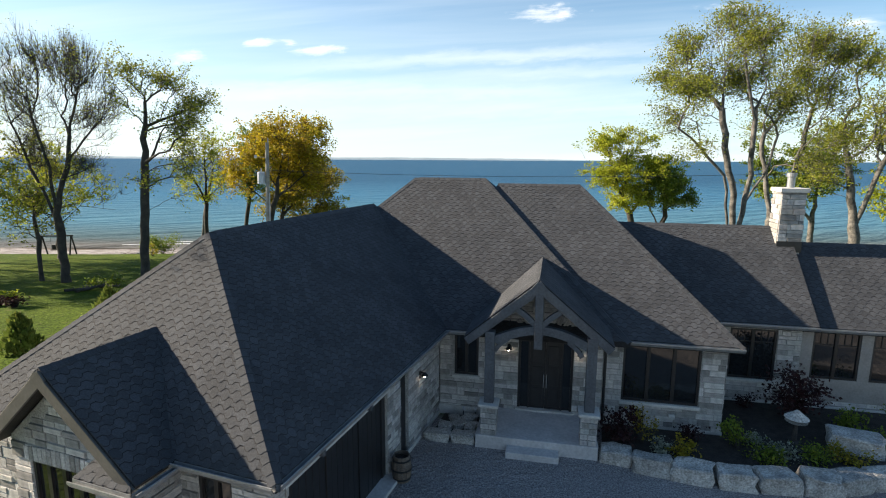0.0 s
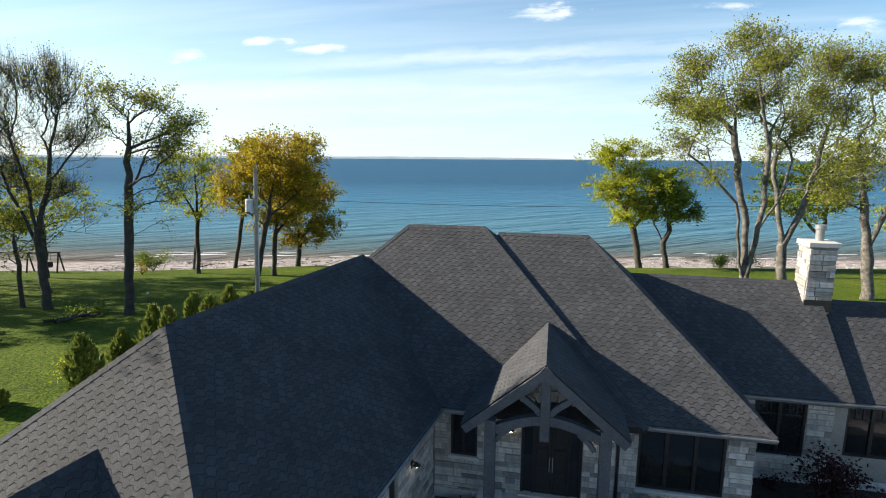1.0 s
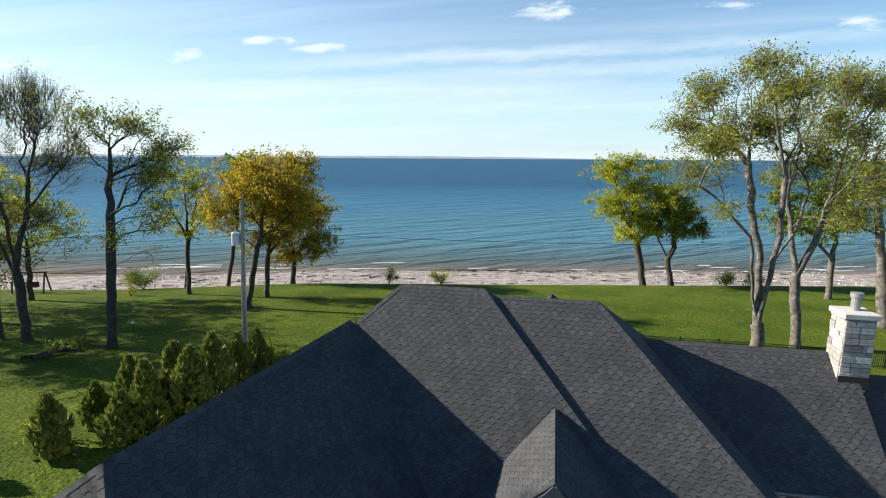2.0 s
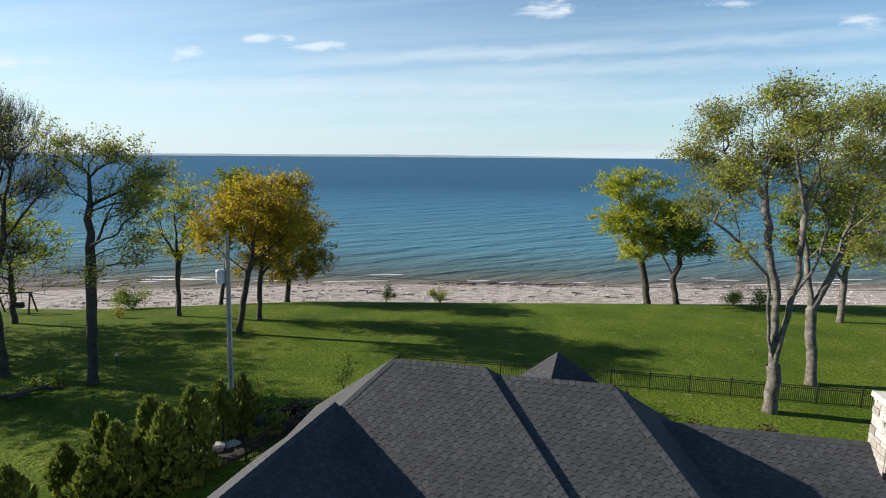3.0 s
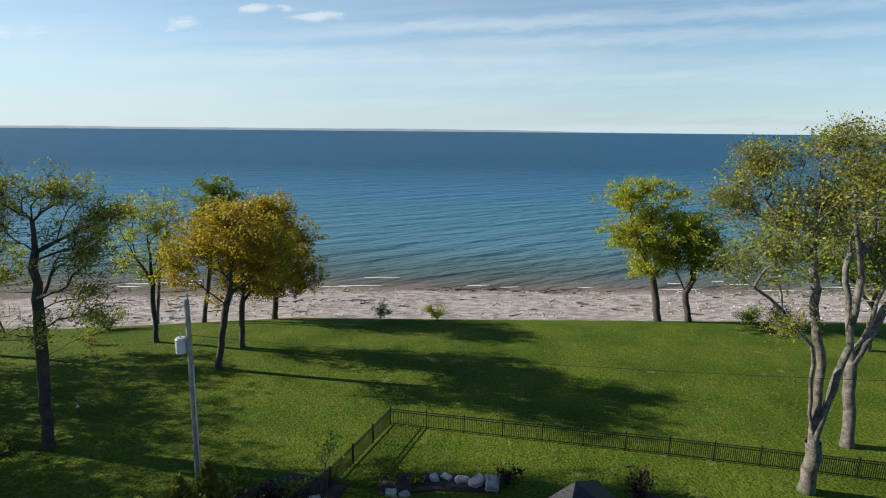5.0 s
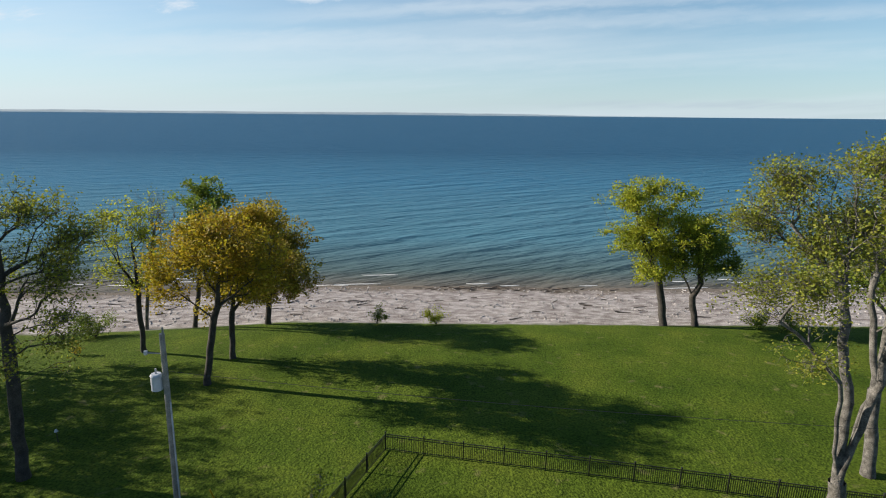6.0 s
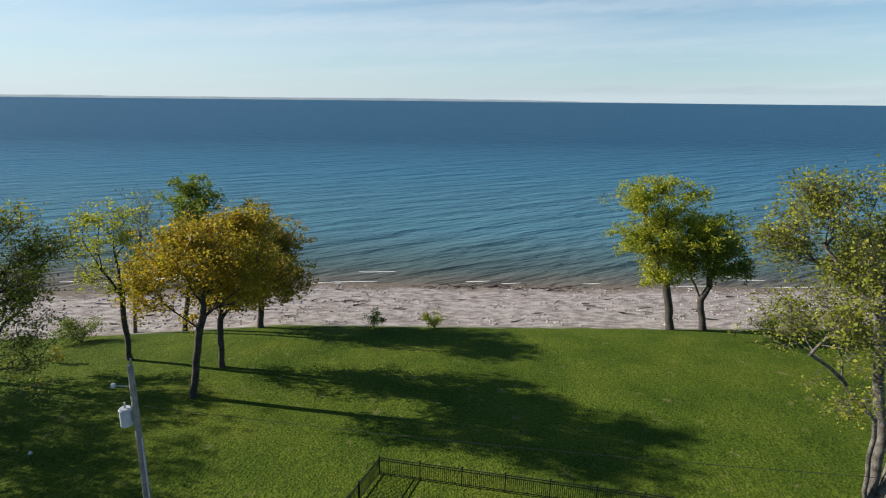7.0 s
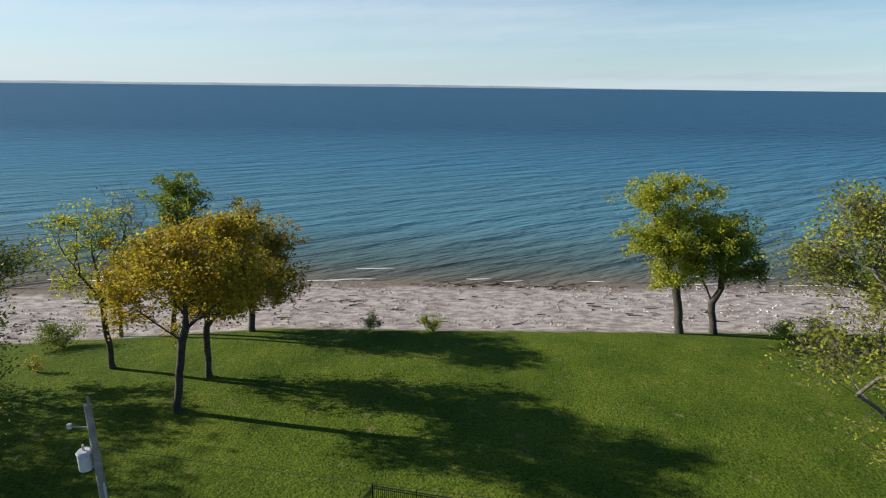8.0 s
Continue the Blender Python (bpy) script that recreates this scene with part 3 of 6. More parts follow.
def stone_wall(m, width, z0, z1, holes=(), roofline=None, singles=300, seed=1, name="wall", label="grey and buff split limestone wall"):
    """A wall whose outer face is y = 0 of m, with stones in broken courses; holes are (x0, x1, z0, z1); roofline(x) cuts the top."""
    rng = random.Random(seed)
    bm = bmesh.new()
    xs = sorted({0, width, *[h[0] for h in holes], *[h[1] for h in holes]})
    zs = sorted({z0, z1, *[h[2] for h in holes], *[h[3] for h in holes]})
    for a, b in zip(xs, xs[1:]):
        for c, d in zip(zs, zs[1:]):
            if not any(h[0] <= a and b <= h[1] and h[2] <= c and d <= h[3] for h in holes):
                if roofline:
                    n = max(1, int((b - a) / 0.04))
                    for i in range(n):
                        p, q = a + (b - a) * i / n, a + (b - a) * (i + 1) / n
                        top = min(d, roofline((p + q) / 2))
                        if top > c:
                            box(bm, p, q, 0, 0.25, c, top)
                else:
                    box(bm, a, b, 0, 0.25, c, d)
    for v in bm.verts:
        v.co = m @ v.co
    bmesh.ops.remove_doubles(bm, verts=list(bm.verts), dist=0.0005)
    wall = part(name, bm, MORTAR, house, label)
    vs, fs, made = [], [], 0
    z = z0
    while z < z1 - 0.04:
        h = min(rng.choice((0.13, 0.19, 0.19, 0.29)), z1 - z)
        x = 0.0
        while x < width - 0.03:
            w = rng.uniform(0.22, 0.62) * (1 if h > 0.15 else 1.2)
            if width - x - w < 0.15:
                w = width - x
            rows = [(z, h)] if h < 0.25 or rng.random() < 0.55 else [(z, h / 2), (z + h / 2, h / 2)]
            for zz, hh in rows:
                spans = [(x, x + w)]
                for hx0, hx1, hz0, hz1 in holes:
                    if zz < hz1 - 0.01 and zz + hh > hz0 + 0.01:
                        spans = [s for a, b in spans for s in ((a, min(b, hx0)), (max(a, hx1), b)) if s[1] - s[0] > 0.05]
                for a, b in spans:
                    if roofline and zz + hh > min(roofline(a), roofline(b)):
                        continue
                    d = rng.uniform(0.015, 0.045)
                    g = 0.007
                    if made < singles:
                        ob = new("stone", UNIT)
                        ob.parent = wall
                        ob.matrix_local = m @ Matrix.Translation((a + g, 0, zz + g)) @ Matrix.Diagonal((b - a - 2 * g, d, hh - 2 * g, 1))
                        made += 1
                    else:
                        k = len(vs)
                        vs += [m @ Vector((a + g + v.co.x * (b - a - 2 * g), v.co.y * d, zz + g + v.co.z * (hh - 2 * g))) for v in UNIT.vertices]
                        fs += [tuple(k + i for i in f.vertices) for f in UNIT.polygons]
            x += w
        z += h
    if vs:
        mesh_ob("stones", vs, fs, STONE, wall)["kind"] = "stuff"
    return wall


def window(m, x0, x1, z0, z1, lights=1, grid=0.0, sill=True, bars=3, label="black-framed window"):
    """A set-back window: frame, panes between mullions, an upper row of glazing bars where grid is its depth, a stone sill."""
    f, y0, y1 = 0.07, 0.02, 0.12
    win = new("window")
    win.parent = house
    tagged(win, label)
    for nm, a in (("frame_rail", (x0, x1, z0, z0 + f)), ("frame_rail", (x0, x1, z1 - f, z1)), ("frame_stile", (x0, x0 + f, z0 + f, z1 - f)), ("frame_stile", (x1 - f, x1, z0 + f, z1 - f))):
        boxpart(nm, a[0], a[1], y0, y1, a[2], a[3], DARK, win, m=m)
    step = (x1 - x0) / lights
    for i in range(1, lights):
        boxpart("mullion", x0 + i * step - 0.05, x0 + i * step + 0.05, y0 + 0.003, y1, z0 + f, z1 - f, DARK, win, m=m)
    for i in range(lights):
        a, b = x0 + i * step + 0.05, x0 + (i + 1) * step - 0.05
        boxpart("pane", a, b, 0.075, 0.085, z0 + f, z1 - f, GLASS, win, m=m)
        if grid:
            boxpart("glazing_bar", a, b, 0.05, 0.072, z1 - f - grid, z1 - f - grid + 0.03, DARK, win, m=m)
            for k in range(1, bars):
                x = a + (b - a) * k / bars
                boxpart("glazing_bar", x - 0.013, x + 0.013, 0.051, 0.071, z1 - f - grid + 0.03, z1 - f, DARK, win, m=m)
    if sill:
        boxpart("sill", x0 - 0.06, x1 + 0.06, -0.09, 0.1, z0 - 0.11, z0 - 0.002, SILL, win, "pale stone sill", 0.012, m)
    return win


def sconce(m, x, z):
    """A black lantern on a bracket with a lit bulb."""
    s = thing("wall_lantern", m @ Matrix.Translation((x, -0.05, z)), "black wall lantern with a lit bulb on stone", "wall lamp", "wall lanterns")
    boxpart("back_plate", -0.05, 0.05, -0.02, 0.05, -0.1, 0.12, DARK, s, bevel=0.008)
    boxpart("arm", -0.015, 0.015, -0.13, -0.02, 0.07, 0.1, DARK, s)
    bm = bmesh.new()
    bmesh.ops.create_cone(bm, cap_ends=True, segments=10, radius1=0.11, radius2=0.03, depth=0.09, matrix=Matrix.Translation((0, -0.14, 0.05)))
    part("shade", bm, DARK, s)
    bm = bmesh.new()
    bmesh.ops.create_uvsphere(bm, u_segments=10, v_segments=8, radius=0.035, matrix=Matrix.Translation((0, -0.14, -0.03)))
    part("bulb", bm, BULB, s, "glowing bulb")


BULB = bpy.data.materials.new("lit_bulb")
BULB.use_nodes = True
BULB.node_tree.nodes["Principled BSDF"].inputs["Emission Color"].default_value = (1, 0.85, 0.65, 1)
BULB.node_tree.nodes["Principled BSDF"].inputs["Emission Strength"].default_value = 12

GABLE = lambda u: 4.0 - 0.80 * abs(u - 2.93)
FRONT = HM @ Matrix.Translation((0, 0.38, 0))
# recessed front between garage and right block, with the entrance
stone_wall(FRONT @ Matrix.Translation((-0.3, 0, 0)), 1.68, -0.95, 2.1, [(0.5, 1.3, 0.48, 1.93)], singles=110, seed=3)
window(FRONT @ Matrix.Translation((-0.3, 0, 0)), 0.5, 1.3, 0.48, 1.93, lights=2)
stone_wall(FRONT @ Matrix.Translation((1.38, 0, 0)), 3.55, -0.95, 3.9, [(0.92, 2.66, -0.95, 1.86)], lambda x: GABLE(x + 1.38) - 0.1, singles=150, seed=4)
# arch of tall stones over the door
for i in range(15):
    a = radians(28 + i * 124 / 14)
    am = FRONT @ Matrix.Translation((3.17, -0.01, 1.25)) @ pose(0, 0, 0, 0, 90 - math.degrees(a), 0)
    ob = new("arch_stone", UNIT)
    ob.parent = house
    ob.matrix_local = am @ Matrix.Translation((-0.075, 0, 1.22)) @ Matrix.Diagonal((0.145, 0.07, 0.34, 1))

entry = new("door")
entry.parent = house
entry.matrix_local = FRONT
tagged(entry, "dark double entrance door with side lights")
bm = bmesh.new()
for a in ((2.30, 2.38, -0.55, 1.86), (3.96, 4.04, -0.55, 1.86), (2.38, 3.96, 1.78, 1.86), (2.62, 2.67, -0.55, 1.78), (3.67, 3.72, -0.55, 1.78)):
    box(bm, a[0], a[1], 0.04, 0.16, a[2], a[3])
part("door_frame", bm, DARK, entry)
for x0, x1 in ((2.67, 3.165), (3.175, 3.67)):
    bm = bmesh.new()
    box(bm, x0, x1, 0.08, 0.13, -0.53, 1.78)
    for k in range(3):
        box(bm, x0 + 0.08, x1 - 0.08, 0.062, 0.082, -0.4 + k * 0.72, 0.22 + k * 0.72, 0.01)
    part("door_leaf", bm, DARK, entry, "dark panelled door leaf")
    hx = 3.11 if x0 < 3 else 3.2
    boxpart("door_handle", hx, hx + 0.03, 0.02, 0.05, 0.25, 0.7, GUTTER, entry, "slim steel pull handle")
for x0, x1 in ((2.38, 2.62), (3.72, 3.96)):
    boxpart("side_light", x0, x1, 0.1, 0.11, -0.53, 1.78, GLASS, entry)
boxpart("threshold", 2.25, 4.1, -0.1, 0.2, -0.55, -0.49, SILL, entry, "pale stone threshold")
sconce(FRONT, 2.0, 1.55)
sconce(FRONT, 4.24, 1.5)

RIGHT = HM @ Matrix.Translation((0, 0.55, 0))
stone_wall(RIGHT @ Matrix.Translation((4.93, 0, 0)), 3.6, -0.95, 2.1, [(0.62, 2.9, 0.03, 1.88)], seed=5)
window(RIGHT @ Matrix.Translation((4.93, 0, 0)), 0.62, 2.9, 0.03, 1.88, lights=3, label="wide black window in three lights")
stone_wall(HM @ Matrix.Translation((8.53, 0.55, 0)) @ pose(0, 0, 0, 0, 0, 90), 2.9, -0.95, 2.1, seed=6)
boxpart("plinth", 4.9, 8.57, -0.05, 0.0, -0.95, -0.72, SILL, house, "pale stone plinth", m=RIGHT)
boxpart("junction_box", 7.0, 7.18, -0.12, -0.03, -0.42, -0.28, SILL, house, "small white box on the wall", 0.01, RIGHT)
bm = bmesh.new()
box(bm, 4.97, 5.05, -0.14, -0.06, -0.85, 2.05, 0.01, RIGHT)
part("downpipe", bm, DARK, house)

WING = HM @ Matrix.Translation((0, 3.4, 0))
stone_wall(WING @ Matrix.Translation((8.5, 0, 0)), 3.2, -0.95, 2.1, [(0.95, 2.45, -0.02, 1.8)], seed=7)
window(WING @ Matrix.Translation((8.5, 0, 0)), 0.95, 2.45, -0.02, 1.8, lights=2, grid=0.42)
stone_wall(WING @ Matrix.Translation((11.7, 0.02, 0)), 10, -0.95, -0.6, seed=8)
bm = bmesh.new()
for a, b in ((11.7, 12.05), (13.5, 13.85), (15.35, 21.7)):
    box(bm, a, b, 0.0, 0.25, -0.6, 2.05)
for a, b in ((12.05, 13.5), (13.85, 15.35)):
    box(bm, a, b, 0.0, 0.25, -0.6, 0.18)
    box(bm, a, b, 0.0, 0.25, 1.86, 2.05)
for v in bm.verts:
    v.co = WING @ v.co
bmesh.ops.remove_doubles(bm, verts=list(bm.verts), dist=0.0005)
part("wall", bm, STUCCO, house, "smooth taupe rendered wall")
window(WING, 12.05, 13.5, 0.18, 1.86, lights=2, grid=0.42, sill=False)
window(WING, 13.85, 15.35, 0.18, 1.86, lights=2, grid=0.42, sill=False)
boxpart("plinth", 8.6, 21.7, -0.12, -0.03, -0.95, -0.78, SILL, house, "pale stone ledge", m=WING)

# rest of the shell
for m, a in ((HM, (-7.1, -0.3, 0.7, 9.9)), (HM, (-0.3, 8.5, 0.85, 9.9)), (HM, (8.5, 21.7, 3.68, 8.7)), (GM, (-8.2, -0.65, -8.1, 4.0))):
    boxpart("inner_wall", a[0], a[1], a[2], a[3], -1.6, 1.98, MORTAR, house, m=m)
boxpart("gable_wall", 11.75, 11.9, 3.3, 9.2, 1.9, 2.2, STUCCO, house, m=HM)

# garage side, facing the entrance court
SIDE = GM @ Matrix.Translation((-0.38, -8.4, 0)) @ pose(0, 0, 0, 0, 0, 90)
stone_wall(SIDE, 8.7, -0.95, 2.05, [(0.4, 4.72, -0.95, 1.5), (5.55, 6.12, -0.95, 1.6)], seed=9)
gdoor = new("garage_door")
gdoor.parent = house
gdoor.matrix_local = SIDE
tagged(gdoor, "dark plank carriage-style garage door")
for i in range(18):
    x = 0.4 + i * 0.24
    boxpart("plank", x + 0.006, x + 0.234, 0.09, 0.13, -0.88, 1.5, DARK, gdoor, bevel=0.006)
for x in (0.4, 1.84, 3.28, 4.5):
    boxpart("rail", x, x + 0.2, 0.06, 0.088, -0.88, 1.5, DARK, gdoor, bevel=0.006)
for x in (1.3, 3.4):
    boxpart("bracket", x, x + 0.1, -0.24, 0.0, 1.62, 1.8, TIMBER, house, "timber eave bracket", 0.02, SIDE)
boxpart("lintel", 0.3, 4.82, -0.05, 0.1, 1.503, 1.68, SILL, house, "pale stone lintel", 0.01, SIDE)
sdoor = boxpart("side_door", 5.57, 6.1, 0.08, 0.14, -0.93, 1.58, DARK, house, "dark plain side door", 0.006, SIDE)
boxpart("apron", 0.2, 5.1, -0.35, 0.3, -1.1, -0.86, CONCRETE, house, "pale concrete apron of the garage", 0.015, SIDE)
boxpart("plinth", 5.0, 8.7, -0.08, -0.03, -0.96, -0.82, SILL, house, "pale stone ledge", m=SIDE)
sconce(SIDE, 6.95, 1.1)

# garage front with its gabled bay
GF = GM @ Matrix.Translation((-8.3, -8.4, 0))
stone_wall(GF, 7.92, -0.95, 2.05, [(6.2, 7.0, 0.3, 1.62)], seed=10)
window(GF, 6.2, 7.0, 0.3, 1.62, lights=2, sill=True)
BAYM = GM @ Matrix.Translation((-5.95, -9.2, 0))
BAY = lambda x: 3.62 - 0.87 * abs(x - 1.71)
stone_wall(BAYM, 3.42, -0.95, 3.6, [(0.5, 2.2, 0.2, 1.7)], BAY, seed=12)
window(BAYM, 0.5, 2.2, 0.2, 1.7, lights=4)
for i in range(15):
    boxpart("arch_stone", 0.4 + i * 0.128, 0.515 + i * 0.128, -0.06, 0.0, 1.71, 2.0 + 0.05 * math.sin(i * 0.22), STONE_ONE, house, bevel=0.01, m=BAYM)
stone_wall(BAYM @ Matrix.Translation((3.42, 0.02, 0)) @ pose(0, 0, 0, 0, 0, 90), 0.8, -0.95, 2.05, singles=60, seed=13)


def gable_roof(m, uc, half, v0, v1, z_eave, z_top, label, board):
    """A gabled roof running back from v0 to v1, with barge boards at the front."""
    T = 0.16
    L, R = uc - half, uc + half
    planes = [[(L, v1, z_eave), (L, v0, z_eave), (uc, v0, z_top), (uc, v1, z_top)], [(R, v0, z_eave), (R, v1, z_eave), (uc, v1, z_top), (uc, v0, z_top)]]
    planes = [[m @ Vector(p) for p in pl] for pl in planes]
    verts, faces = [], []
    for pl in planes:
        b = len(verts)
        n = plane_normal(pl)
        verts += pl + [p - n * T for p in pl]
        faces += [(b, b + 1, b + 2, b + 3), (b + 7, b + 6, b + 5, b + 4)] + [(b + i, b + (i + 3) % 4, b + 4 + (i + 3) % 4, b + 4 + i) for i in range(4)]
    roof = mesh_ob("roof", verts, faces, UNDERLAY_AND_SHADOW, house, label)
    rng = random.Random(5)
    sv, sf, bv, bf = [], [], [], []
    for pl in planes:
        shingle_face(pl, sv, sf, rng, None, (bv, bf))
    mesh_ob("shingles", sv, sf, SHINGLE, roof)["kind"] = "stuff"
    mesh_ob("shingle_shadow_backing", bv, bf, UNDERLAY_AND_SHADOW, roof)["kind"] = "stuff"
    ridge_caps(roof, planes[1][3], planes[1][2], plane_normal(planes[0]), plane_normal(planes[1]))
    for s in (-1, 1):
        ln = math.hypot(half, z_top - z_eave)
        ang = math.degrees(math.atan2(z_top - z_eave, half))
        bm = bmesh.new()
        if s < 0:
            box(bm, -0.02, ln + 0.02, -0.05, 0.0, -0.26, -0.03, 0.008, m @ Matrix.Translation((L, v0 - 0.002, z_eave)) @ pose(0, 0, 0, 0, -ang, 0))
        else:
            box(bm, -ln - 0.02, 0.02, -0.05, 0.0, -0.26, -0.03, 0.008, m @ Matrix.Translation((R, v0 - 0.004, z_eave)) @ pose(0, 0, 0, 0, ang, 0))
        part("barge_board", bm, board, roof)
    return roof


BOARD = mat("dark_taupe_board", (0.060, 0.056, 0.052), (0.085, 0.080, 0.074), scale=2, rough=0.6, fine=0.1, bump=0.1)
gable_roof(GM, -4.24, 2.05, -9.62, -6.9, 2.1, 3.9, "dark grey shingled gable over the garage bay", BOARD)
ret = [GM @ Vector(p) for p in ((-3.5, -9.75, 2.06), (-2.15, -9.75, 2.06), (-2.75, -9.22, 2.42), (-3.2, -9.22, 2.42))]
low_ret = [p - Vector((0, 0, 0.12)) for p in ret[:2]] + [p - Vector((0, 0, 0.5)) for p in ret[2:]]
mesh_ob("roof_return", ret + low_ret, [(0, 1, 2, 3), (4, 7, 6, 5), (0, 4, 5, 1), (1, 5, 6, 2), (2, 6, 7, 3), (3, 7, 4, 0)], UNDERLAY_AND_SHADOW, house, "small shingled eave return")
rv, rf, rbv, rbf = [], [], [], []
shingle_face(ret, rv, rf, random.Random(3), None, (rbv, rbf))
mesh_ob("return_shingles", rv, rf, SHINGLE, house)["kind"] = "stuff"
gutter(ret[0], ret[1], GM.to_3x3() @ Vector((0, -1, 0)))
gutter(ret[1], GM @ Vector((-2.15, -8.8, 2.06)), GM.to_3x3() @ Vector((1, 0, 0)))
gable_roof(HM, 2.93, 2.13, -1.35, 2.25, 2.4, 4.2, "dark grey shingled entrance gable", TIMBER)

# porch
boxpart("porch_floor", 1.2, 4.75, -1.55, 0.4, -1.0, -0.55, CONCRETE, house, "smooth grey concrete porch", 0.015, HM)
boxpart("porch_step", 2.15, 3.65, -1.98, -1.552, -1.0, -0.76, CONCRETE, house, "smooth grey concrete step", 0.015, HM)
for u in (1.57, 4.46):
    ped = new("pedestal")
    ped.parent = house
    ped.matrix_local = HM @ Matrix.Translation((u, -1.28, 0))
    tagged(ped, "square stone pedestal with a pale cap")
    rng = random.Random(int(u * 10))
    boxpart("core", -0.2, 0.2, -0.2, 0.2, -0.55, 0.33, MORTAR, ped)
    for k in range(5):
        z = -0.55 + k * 0.176
        for s in range(4):
            rot = pose(0, 0, 0, 0, 0, 90 * s)
            cut = rng.uniform(-0.08, 0.08)
            for a, b in ((-0.23, cut - 0.005), (cut + 0.005, 0.23)):
                ob = new("stone", UNIT)
                ob.parent = ped
                ob.matrix_local = rot @ Matrix.Translation((a, -0.2, z + 0.006)) @ Matrix.Diagonal((b - a, rng.uniform(0.025, 0.045), 0.164, 1))
    boxpart("cap", -0.3, 0.3, -0.3, 0.3, 0.33, 0.42, SILL, ped, "pale sawn cap", 0.012)
    boxpart("post", u - 0.14, u + 0.14, -1.42, -1.14, 0.42, 2.62, TIMBER, house, "grey stained timber post", 0.012, HM)


def bent_beam(pts, w, d, name, label):
    """A timber of width w across the porch and depth d along the curve pts in (u, z)."""
    vs, fs = [], []
    for i, (u, z) in enumerate(pts):
        a, b = pts[max(i - 1, 0)], pts[min(i + 1, len(pts) - 1)]
        t = Vector((b[0] - a[0], b[1] - a[1])).normalized()
        nx, nz = -t.y, t.x
        for y in (-1.28 - w / 2, -1.28 + w / 2):
            for s in (-d / 2, d / 2):
                vs.append(HM @ Vector((u + nx * s, y, z + nz * s)))
    for i in range(len(pts) - 1):
        b = i * 4
        fs += [(b, b + 1, b + 5, b + 4), (b + 3, b + 2, b + 6, b + 7), (b + 2, b, b + 4, b + 6), (b + 1, b + 3, b + 7, b + 5)]
    fs += [(0, 2, 3, 1), (len(vs) - 4, len(vs) - 3, len(vs) - 1, len(vs) - 2)]
    mesh_ob(name, vs, fs, TIMBER, house, label)


bent_beam([(1.7 + 2.63 * i / 14, 2.36 + 0.38 * math.sin(math.pi * i / 14)) for i in range(15)], 0.2, 0.24, "arched_beam", "curved grey timber tie beam")
boxpart("king_post", 2.83, 3.07, -1.4, -1.16, 2.18, 3.86, TIMBER, house, "grey timber king post", 0.015, HM)
for s in (-1, 1):
    bent_beam([(2.95 + s * (0.1 + 0.62 * f), 2.86 + 0.52 * f ** 0.75) for f in (0, 0.25, 0.5, 0.75, 1)], 0.14, 0.15, "strut", "curved grey timber strut")
    bent_beam([(2.95 + s * (0.05 + 1.95 * f), 3.88 - 1.57 * f) for f in (0, 1)], 0.16, 0.2, "rafter", "grey timber rafter")
    bent_beam([(2.95 + s * (1.24 - 0.4 * f), 2.02 + 0.42 * f ** 0.7) for f in (0, 0.3, 0.6, 1)], 0.12, 0.12, "knee_brace", "curved grey timber brace")

# chimney
chim = thing("chimney", HM @ Matrix.Translation((11.80, 5.98, 0)), "square grey stone chimney with a pale cap and steel flue", "chimney")
boxpart("core", -0.38, 0.38, -0.40, 0.40, 3.6, 6.42, MORTAR, chim)
rng = random.Random(77)
z = 4.2
while z < 6.36:
    h = min(rng.choice((0.13, 0.17, 0.22)), 6.4 - z)
    for s in range(4):
        half, dep = (0.38, 0.40) if s % 2 == 0 else (0.40, 0.38)
        cuts = [-half - 0.03] + sorted(rng.uniform(-half + 0.12, half - 0.12) for _ in range(rng.choice((1, 2)))) + [half + 0.03]
        for a, b in zip(cuts, cuts[1:]):
            ob = new("stone", UNIT)
            ob.parent = chim
            ob.matrix_local = pose(0, 0, 0, 0, 0, 90 * s) @ Matrix.Translation((a + 0.006, -dep, z + 0.006)) @ Matrix.Diagonal((max(0.05, b - a - 0.012), rng.uniform(0.025, 0.06), h - 0.012, 1))
    z += h
boxpart("cap", -0.48, 0.48, -0.50, 0.50, 6.40, 6.56, SILL, chim, "pale sawn stone cap", 0.015)
boxpart("flashing", -0.42, 0.42, -0.46, -0.4, 4.2, 4.6, DARK, chim, "dark metal flashing")
bm = bmesh.new()
bmesh.ops.create_cone(bm, cap_ends=True, segments=16, radius1=0.13, radius2=0.13, depth=0.5, matrix=Matrix.Translation((0.05, 0.1, 6.76)))
bmesh.ops.create_cone(bm, cap_ends=True, segments=16, radius1=0.17, radius2=0.17, depth=0.14, matrix=Matrix.Translation((0.05, 0.1, 7.03)))
part("flue", bm, GUTTER, chim, "galvanised steel flue")

# ---- trees ----
def seg_tube(verts, faces, p, q, r, s, sides):
    d = q - p
    if d.length < 1e-5:
        return
    d.normalize()
    x = d.orthogonal().normalized()
    y = d.cross(x)
    b = len(verts)
    ring = [(math.cos(6.2832 * k / sides), math.sin(6.2832 * k / sides)) for k in range(sides)]
    verts += [p - d * r * 0.3 + (x * c + y * w) * r for c, w in ring] + [q + d * s * 0.3 + (x * c + y * w) * s for c, w in ring]
    for k in range(sides):
        j = (k + 1) % sides
        faces.append((b + k, b + j, b + sides + j, b + sides + k))


